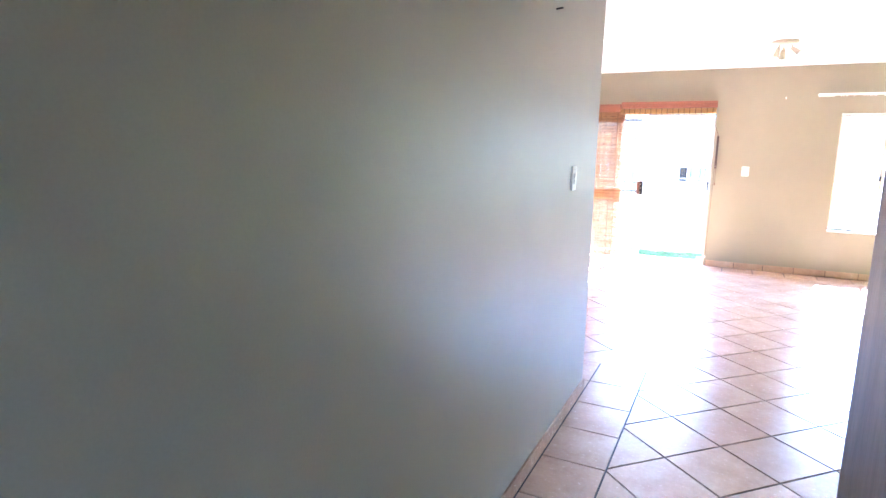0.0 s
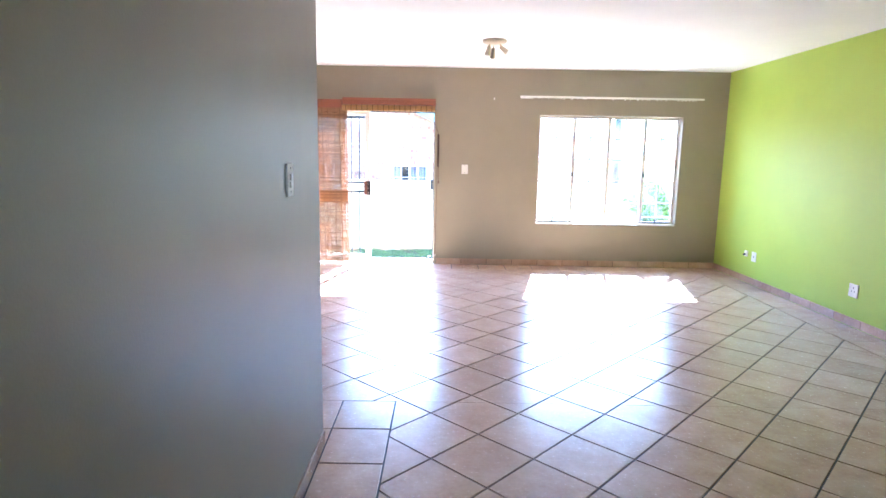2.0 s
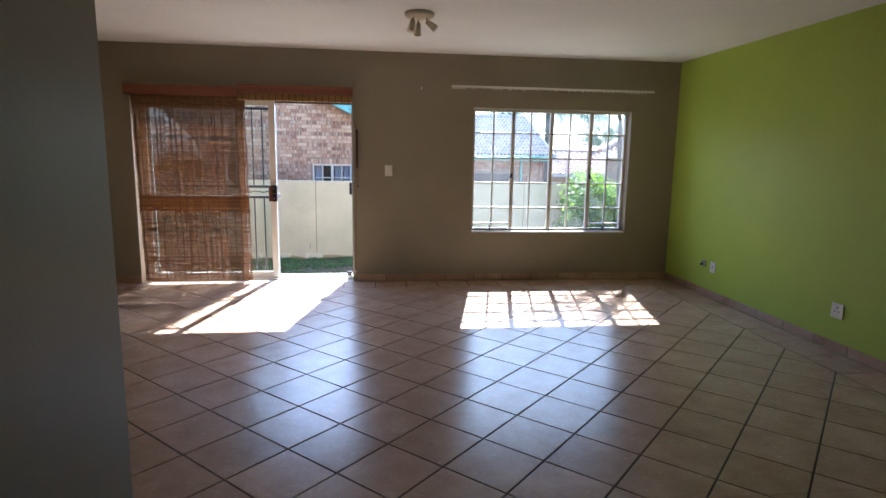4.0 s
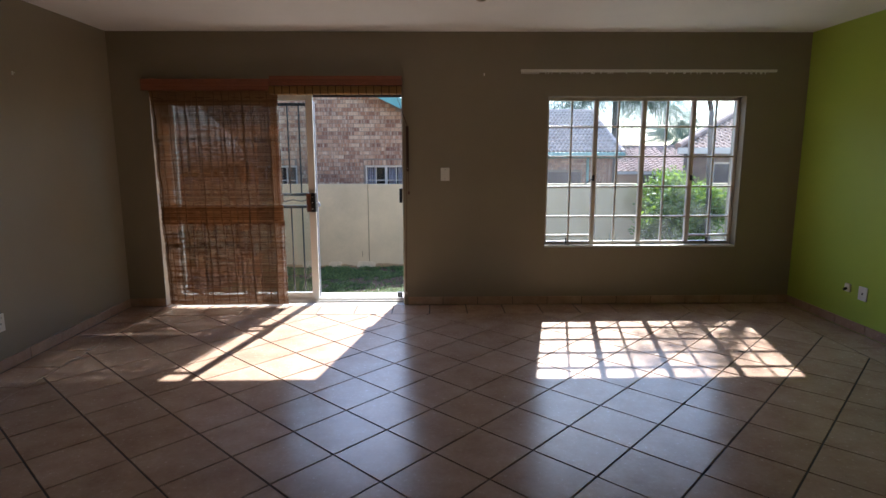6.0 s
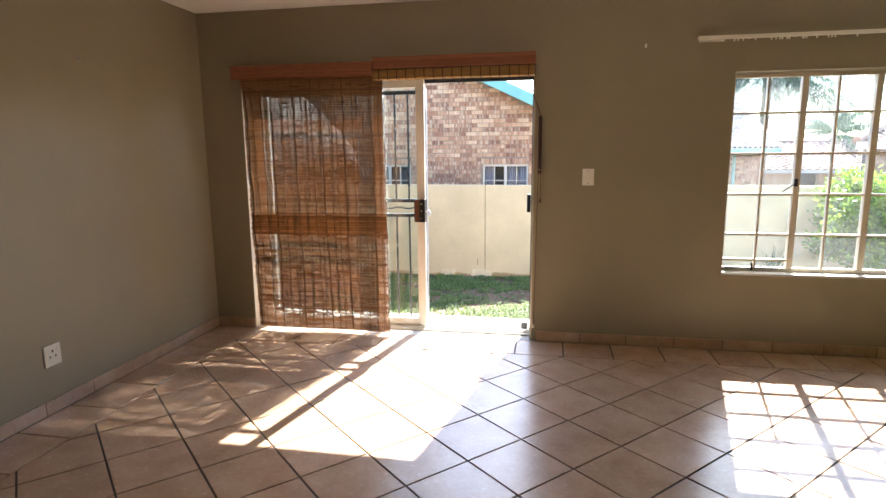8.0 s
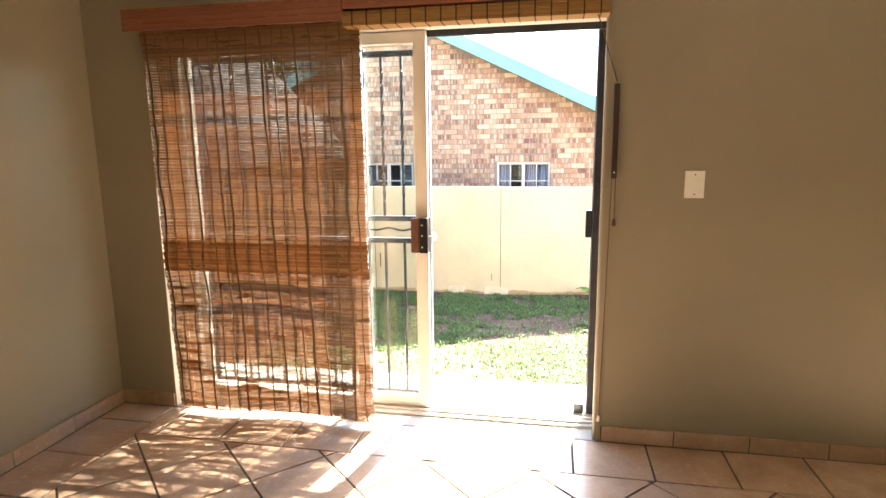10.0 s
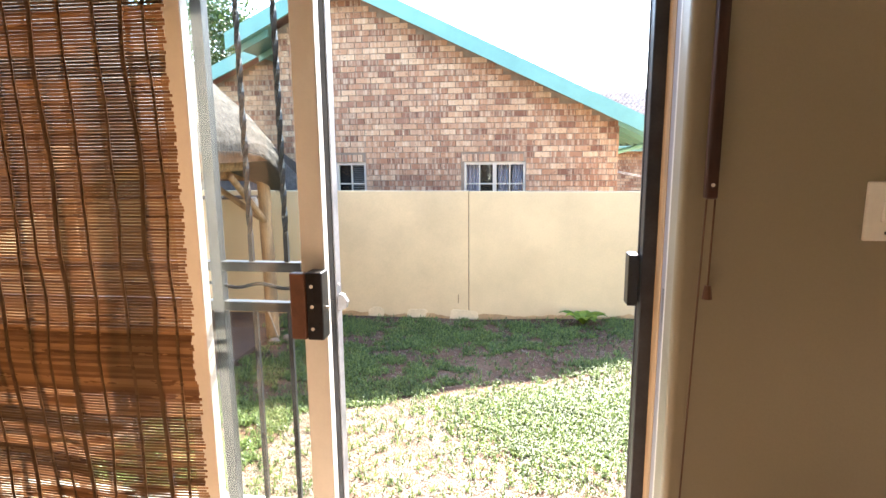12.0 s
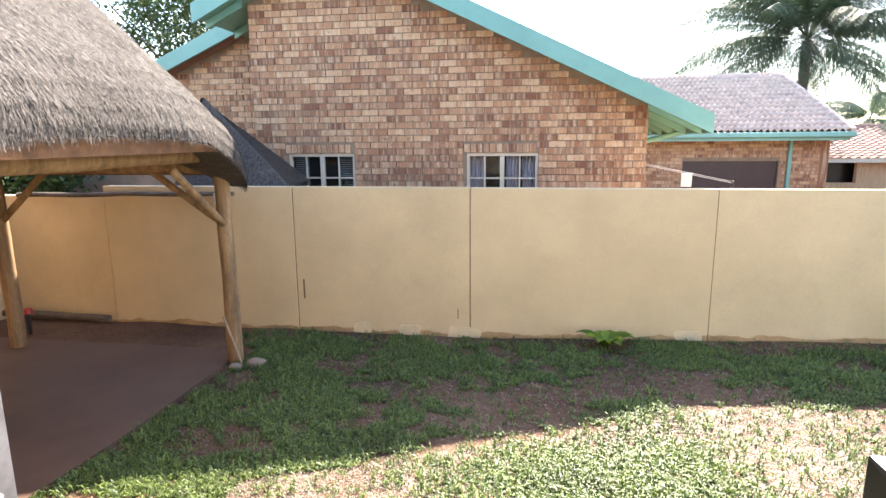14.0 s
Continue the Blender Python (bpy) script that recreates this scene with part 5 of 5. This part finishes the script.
garden_tree = thing("tree", "slender leaning garden tree with a thin open crown", "tree", (5.25, 4.55, ground_z(5.25, 4.55)))
rr = random.Random(61)
fork = Vector((4.55, 4.5, 4.1))
bm = bmesh.new()
add_tube(bm, (5.25, 4.55, ground_z(5.25, 4.55) - 0.1), (5.1, 4.5, 2.2), 0.05, 0.042, 10, 0.03, 8)
add_tube(bm, (5.1, 4.5, 2.2), fork, 0.042, 0.03, 10, 0.03, 6)
clumps = []
for k in range(24):
    tip = Vector((3.55, 4.45, 5.45)) + Vector((rr.gauss(0, 0.55), rr.gauss(0, 0.35), rr.gauss(0, 0.38)))
    add_tube(bm, fork, tip, 0.022, 0.006, 6, 0.03, 5)
    clumps += [fork.lerp(tip, f) + Vector((rr.gauss(0, 0.06), rr.gauss(0, 0.06), rr.gauss(0, 0.06))) for f in (0.7, 0.85, 1.0)]
part("trunk", bm, BARK, garden_tree, "", True)
me = leaf_cloud(clumps, 0.2, 0.08, 14, 62, spread=0.13)
me.materials.append(TREELEAF)
crown_ob = new("crown", me)
crown_ob.parent, crown_ob.matrix_parent_inverse = garden_tree, garden_tree.matrix_basis.inverted()

flax = thing("flax_plant", "spiky dark green strap-leaved plant at the wall foot", "plant", (3.75, 5.55, ground_z(3.75, 5.55)))
rr = random.Random(21)
for k in range(34):
    a, r, h = rr.uniform(0, 6.28), rr.uniform(0.2, 0.5), rr.uniform(0.45, 0.8)
    b = Vector((3.75, 5.55, ground_z(3.75, 5.55)))
    d = Vector((math.cos(a), math.sin(a), 0))
    s = Vector((-d.y, d.x, 0)) * 0.016
    bm = bmesh.new()
    prev = None
    for j in range(6):
        f = j / 5
        p = b + d * (0.04 + r * f ** 1.6) + Vector((0, 0, h * (f - 0.25 * f ** 3)))
        w = 1 - 0.9 * f
        ring = [bm.verts.new(p - s * w), bm.verts.new(p + Vector((0, 0, 0.006)) * w), bm.verts.new(p + s * w)]
        if prev:
            bm.faces.new((prev[0], prev[1], ring[1], ring[0]))
            bm.faces.new((prev[1], prev[2], ring[2], ring[1]))
        prev = ring
    part("strap_leaf", bm, TREELEAF, flax)
weed = thing("broad_leaf_weed", "broad-leaved green weed at the wall foot", "plant", (0.45, 5.8, ground_z(0.45, 5.8)))
for k in range(11):
    a = k * 2.4
    b = Vector((0.45, 5.8, ground_z(0.45, 5.8) + 0.01))
    d = Vector((math.cos(a), math.sin(a), 0))
    s = Vector((-d.y, d.x, 0))
    L1 = rr.uniform(0.16, 0.32)
    bm = bmesh.new()
    prev = None
    for j in range(6):
        f = j / 5
        p = b + d * L1 * f + Vector((0, 0, 0.13 * math.sin(f * 2.2) + 0.01))
        w = 0.075 * math.sin(math.pi * (0.08 + 0.9 * f))
        ring = [bm.verts.new(p - s * w), bm.verts.new(p - Vector((0, 0, 0.01))), bm.verts.new(p + s * w)]
        if prev:
            bm.faces.new((prev[0], prev[1], ring[1], ring[0]))
            bm.faces.new((prev[1], prev[2], ring[2], ring[1]))
        prev = ring
    part("leaf", bm, BUSHLEAF, weed)


def palm(base, crown_z, frond, n, seed, trunk_r=0.16):
    ob = thing("palm_tree", "tall palm with arching blue-green fronds behind the roofs", "palm", base, "palms behind the roofs")
    b = Vector(base)
    top = Vector((b.x, b.y, crown_z))
    part("trunk", tube(b - Vector((0, 0, 0.2)), top, trunk_r * 1.15, trunk_r, 12, 0.02, 14), BARK, ob, "ringed grey palm trunk", True)
    rr = random.Random(seed)
    for k in range(n):
        a = k * 2.399 + rr.uniform(-0.2, 0.2)
        el = rr.uniform(-0.35, 1.45)
        d = Vector((math.cos(a), math.sin(a), 0))
        side = Vector((-d.y, d.x, 0))
        pts = []
        for j in range(15):
            f = j / 14
            r = frond * (f * math.cos(el) + 0.30 * f * f * (1 - math.cos(el)))
            z = frond * (f * math.sin(el) * 1.0 - 0.46 * f * f)
            pts.append(top + d * r + Vector((0, 0, z)))
        verts, faces = [], []
        for j in range(14):
            p, q = pts[j], pts[j + 1]
            s = side * 0.025 * (1 - j / 15)
            i0 = len(verts)
            verts += [p - s, p + s, q + s, q - s]
            faces.append((i0, i0 + 1, i0 + 2, i0 + 3))
            if j < 2:
                continue
            ll = frond * 0.24 * math.sin(math.pi * (0.15 + 0.8 * j / 14))
            for m in range(9):
                c = p.lerp(q, m / 9)
                for sg in (-1, 1):
                    t = c + side * sg * ll * rr.uniform(0.45, 0.9) + (q - p).normalized() * ll * 0.5 + Vector((0, 0, -ll * rr.uniform(0.3, 0.9)))
                    w = (q - p).normalized() * 0.016
                    i0 = len(verts)
                    verts += [c - w, c + w, t]
                    faces.append((i0, i0 + 1, i0 + 2))
        me = bpy.data.meshes.new("frond")
        me.from_pydata([tuple(v) for v in verts], [], faces)
        me.materials.append(PALMLEAF)
        fr = new("frond", me)
        fr.parent, fr.matrix_parent_inverse = ob, ob.matrix_basis.inverted()
    return ob


palm((9.7, 24.5, -1.3), 4.9, 5.7, 84, 31, 0.18)
palm((16.0, 32.0, -1.4), 2.2, 2.6, 22, 32, 0.2)


# ---- lawn ----
def lawn(n, x0, x1, y0, y1, seed, material, name, label, dry):
    """Tufts of arching blades, thick where the turf is lush and thin over worn soil. Dry blades crowd the sunlit part
    and paint it paler.
    """
    rg = random.Random(seed)
    verts, faces = [], []
    for _ in range(n):
        x, y = rg.uniform(x0, x1), rg.uniform(y0, y1)
        edge_x = -3.2 + 0.05 * noise.noise(Vector((y * 2, 0, 0)))
        if x < edge_x and y < 5.35:
            continue
        c = noise.noise(Vector((x * 0.9, y * 1.1, 4.0))) + 0.5 * noise.noise(Vector((x * 3.1, y * 3.1, 1.0)))
        bare = 0.75 * noise.noise(Vector((x * 1.3 + 3, y * 1.9, 8.0))) + 0.7 * noise.noise(Vector((x * 4.2, y * 5.0, 2.0)))
        lush = 1.35 * math.exp(-((x - 0.08) ** 2 / 0.5 + (y - 2.95) ** 2 / 0.5)) + 0.32 * c + (0.02 if x > 0.6 else -0.10)
        worn = math.exp(-((x + 0.6) ** 2 / 0.5 + (y - 4.1) ** 2 / 0.3)) + math.exp(-((x - 0.7) ** 2 / 0.7 + (y - 4.7) ** 2 / 0.25)) + 0.7 * math.exp(-(y - 6.0) ** 2 / 0.04)
        # Sunlit ground up to the shadow's edge; dry blades there paint it paler.
        sunlit_turf = y < min(3.85 + 0.45 * x, 4.4) and x > -2.1
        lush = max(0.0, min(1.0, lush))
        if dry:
            if rg.random() > ((0.95 - 0.95 * lush) if sunlit_turf else 0.07):
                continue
        elif sunlit_turf:
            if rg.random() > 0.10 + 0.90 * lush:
                continue
        elif bare + 0.75 * worn > -0.03 + 0.36 * rg.random() and rg.random() > 0.06:
            continue
        z = ground_z(x, y) + 0.025 * noise.noise(Vector((x * 1.7, y * 1.7, 0))) - 0.003
        size = rg.uniform(0.6, 1.4) * (1.0 + 0.5 * max(0.0, c)) * (0.030 if dry else 0.046)
        turn0 = rg.uniform(0, 6.283)
        count = 3 if dry else 5
        for q in range(count):
            a = turn0 + q * 6.283 / count + rg.uniform(-0.5, 0.5)
            ln = size * rg.uniform(0.6, 1.35)
            rise = ln * (rg.uniform(0.08, 0.35) if dry else rg.uniform(0.35, 0.85))
            out_by = ln * rg.uniform(0.5, 1.0)
            dx, dy = math.cos(a), math.sin(a)
            w = rg.uniform(0.0014, 0.0030) if dry else rg.uniform(0.0025, 0.0048)
            bx, by = x + rg.uniform(-0.014, 0.014), y + rg.uniform(-0.014, 0.014)
            mx, my = bx + dx * out_by * 0.45, by + dy * out_by * 0.45
            k = len(verts)
            verts += [(bx - dy * w, by + dx * w, z), (bx + dy * w, by - dx * w, z), (mx + dy * w, my - dx * w, z + rise), (mx - dy * w, my + dx * w, z + rise), (bx + dx * out_by, by + dy * out_by, z + rise * rg.uniform(0.55, 1.1))]
            faces += [(k, k + 1, k + 2, k + 3), (k + 3, k + 2, k + 4)]
    me = bpy.data.meshes.new(name)
    me.from_pydata(verts, [], faces)
    me.materials.append(material)
    tagged(new(name, me), label, "grass", kind="stuff")


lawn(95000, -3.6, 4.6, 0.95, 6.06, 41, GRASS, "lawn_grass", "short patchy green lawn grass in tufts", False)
lawn(170000, -3.4, 4.4, 0.95, 6.06, 42, DRYGRASS, "dry_grass", "dry straw-coloured grass, massed to lighten the sunlit lawn", True)


# ---- skirting and floor tiles ----
def skirting(name, axis, sign, at, u0, u1):
    """A run of tile skirting along a wall: axis across the wall, which way it faces, the wall's place."""
    lo, hi = [0, 0, 0.0], [0, 0, 0.072]
    a, b = at, at + sign * 0.006
    lo[axis], hi[axis] = min(a, b), max(a, b)
    lo[1 - axis], hi[1 - axis] = u0, u1
    base = structure(name, box(lo, hi), GROUT, "terracotta tile skirting along the wall", "baseboard")
    n = max(1, round((u1 - u0) / 0.36))
    step = (u1 - u0) / n
    me = None
    for k in range(n):
        if me is None:
            d = [0.0, 0.0]
            d[axis] = 0.010
            e = [0.0, 0.0]
            e[1 - axis] = step - 0.005
            bm = box((-d[0] / 2 if axis == 0 else 0.0, -d[1] / 2 if axis == 1 else 0.0, 0.002), (d[0] / 2 if axis == 0 else e[0], d[1] / 2 if axis == 1 else e[1], 0.08), 0.002)
            me = bpy.data.meshes.new("skirting_tile")
            bm.to_mesh(me)
            bm.free()
            me.materials.append(TILE)
        ob = new("skirting_tile", me)
        p = [0.0, 0.0]
        p[axis] = at + sign * 0.007
        p[1 - axis] = u0 + k * step + 0.0025
        ob.location = (p[0], p[1], 0)
        ob.parent = base


skirting("baseboard_north", 1, -1, 0.0, 0.050, XR)
skirting("baseboard_north_west", 1, -1, 0.0, XL, DOOR_L)
skirting("baseboard_east", 0, -1, XR, BACK, -0.012)
skirting("baseboard_west", 0, 1, XL, HALL_END, -0.012)
skirting("baseboard_hall", 0, 1, HALL, FAR, HALL_END)
skirting("baseboard_alcove", 1, 1, HALL_END, XL + 0.012, HALL)


def clip(poly, axis, value, keep_above):
    out_ = []
    n = len(poly)
    for i in range(n):
        a, b = poly[i], poly[(i + 1) % n]
        ia = (a[axis] >= value) == keep_above
        ib = (b[axis] >= value) == keep_above
        if ia:
            out_.append(a)
        if ia != ib:
            f = (value - a[axis]) / (b[axis] - a[axis])
            out_.append((a[0] + (b[0] - a[0]) * f, a[1] + (b[1] - a[1]) * f))
    return out_


def area(poly):
    return abs(sum(poly[i][0] * poly[(i + 1) % len(poly)][1] - poly[(i + 1) % len(poly)][0] * poly[i][1] for i in range(len(poly)))) / 2


rest = bmesh.new()


def lay_tile(poly, seed):
    if len(poly) < 3 or area(poly) < 0.0012:
        return
    rr = random.Random(seed)
    cx, cy = sum(p[0] for p in poly) / len(poly), sum(p[1] for p in poly) / len(poly)
    tx, ty, h = rr.uniform(-0.0022, 0.0022), rr.uniform(-0.0022, 0.0022), rr.uniform(-0.0002, 0.0002)
    single = cy > -6.4
    bm = bmesh.new() if single else rest
    o = (cx, cy) if single else (0.0, 0.0)
    c = 0.0025
    top, mid, low = [], [], []
    for x, y in poly:
        d = math.hypot(x - cx, y - cy) or 1
        z = h + tx * (x - cx) + ty * (y - cy)
        top.append(bm.verts.new((x - (x - cx) / d * c - o[0], y - (y - cy) / d * c - o[1], z)))
        mid.append(bm.verts.new((x - o[0], y - o[1], z - 0.0015)))
        low.append(bm.verts.new((x - o[0], y - o[1], -0.008)))
    n = len(poly)
    bm.faces.new(top)
    for i in range(n):
        j = (i + 1) % n
        bm.faces.new((mid[i], mid[j], top[j], top[i]))
        bm.faces.new((low[i], low[j], mid[j], mid[i]))
    if single:
        bmesh.ops.recalc_face_normals(bm, faces=bm.faces[:])
        me = bpy.data.meshes.new("tile")
        bm.to_mesh(me)
        bm.free()
        me.materials.append(TILE)
        ob = new("tile", me)
        ob.location = (cx, cy, 0)
        ob.parent = floor


PITCH, ANG, OU, OV, GAP = 0.3575, radians(46.26), -0.0854, -0.0631, 0.009
ca, sa = math.cos(ANG), math.sin(ANG)
BW = 0.345
regions = [((XL + BW, XR - BW), (-4.503, -0.335)), ((-0.128, XR - BW), (BACK, -4.503)), ((-0.128, 0.62), (FAR, BACK))]
g = GAP / 2
for i in range(-45, 25):
    for j in range(-40, 30):
        u0, u1, v0, v1 = OU + i * PITCH + g, OU + (i + 1) * PITCH - g, OV + j * PITCH + g, OV + (j + 1) * PITCH - g
        quad = [(u * ca - v * sa, u * sa + v * ca) for u, v in ((u0, v0), (u1, v0), (u1, v1), (u0, v1))]
        for (xa, xb), (ya, yb) in regions:
            p = quad
            for ax_, val, ab in ((0, xa + g, True), (0, xb - g, False), (1, ya, True), (1, yb - (g if yb > -1 else 0), False)):
                p = clip(p, ax_, val, ab) if p else p
            lay_tile(p, i * 100 + j)


def run_border(axis, lo, hi, u0, u1, start):
    u = start
    while u < u1:
        a, b = max(u, u0) + g, min(u + PITCH, u1) - g
        u += PITCH
        if b - a < 0.02:
            continue
        q = [(a, lo + g), (b, lo + g), (b, hi - g), (a, hi - g)]
        lay_tile(q if axis == 1 else [(y, x) for x, y in q], int(u * 977) + axis)


run_border(1, -0.335, -0.012, XL + BW, XR - BW, XL + 0.1)
run_border(0, XR - BW, XR - 0.012, BACK, -0.012, BACK)
run_border(0, XL + 0.012, XL + BW, -4.503, -0.012, -4.503)
run_border(0, HALL + 0.012, -0.128, FAR, -4.503, -4.503 - 18 * PITCH)
run_border(1, -4.865, -4.503, XL + 0.012, HALL + 0.012, HALL + 0.012 - 7 * PITCH)
run_border(1, HALL_END + 0.012, -4.865, XL + 0.012, HALL + 0.012, HALL + 0.012 - 7 * PITCH)
bmesh.ops.recalc_face_normals(rest, faces=rest.faces[:])
part("tiling", rest, TILE, floor)["kind"] = "stuff"

# ---- brickwork ----
wall_bricks(hw, HX0, HX1, 0.6, gable, HY, lambda x, z: x > -1.9 and z < 3.2, 51, soldier)
wall_bricks(ww, -8.8, HX0 - 0.02, 1.0, wing_top, WGY, lambda x, z: False, 52)
wall_bricks(gw, 0.6, OX1 - 0.36, 0.1, lambda x: EZ - 0.15, EY + 0.55, lambda x, z: False, 53, [(3.43, 5.77, -2, 0.79)])
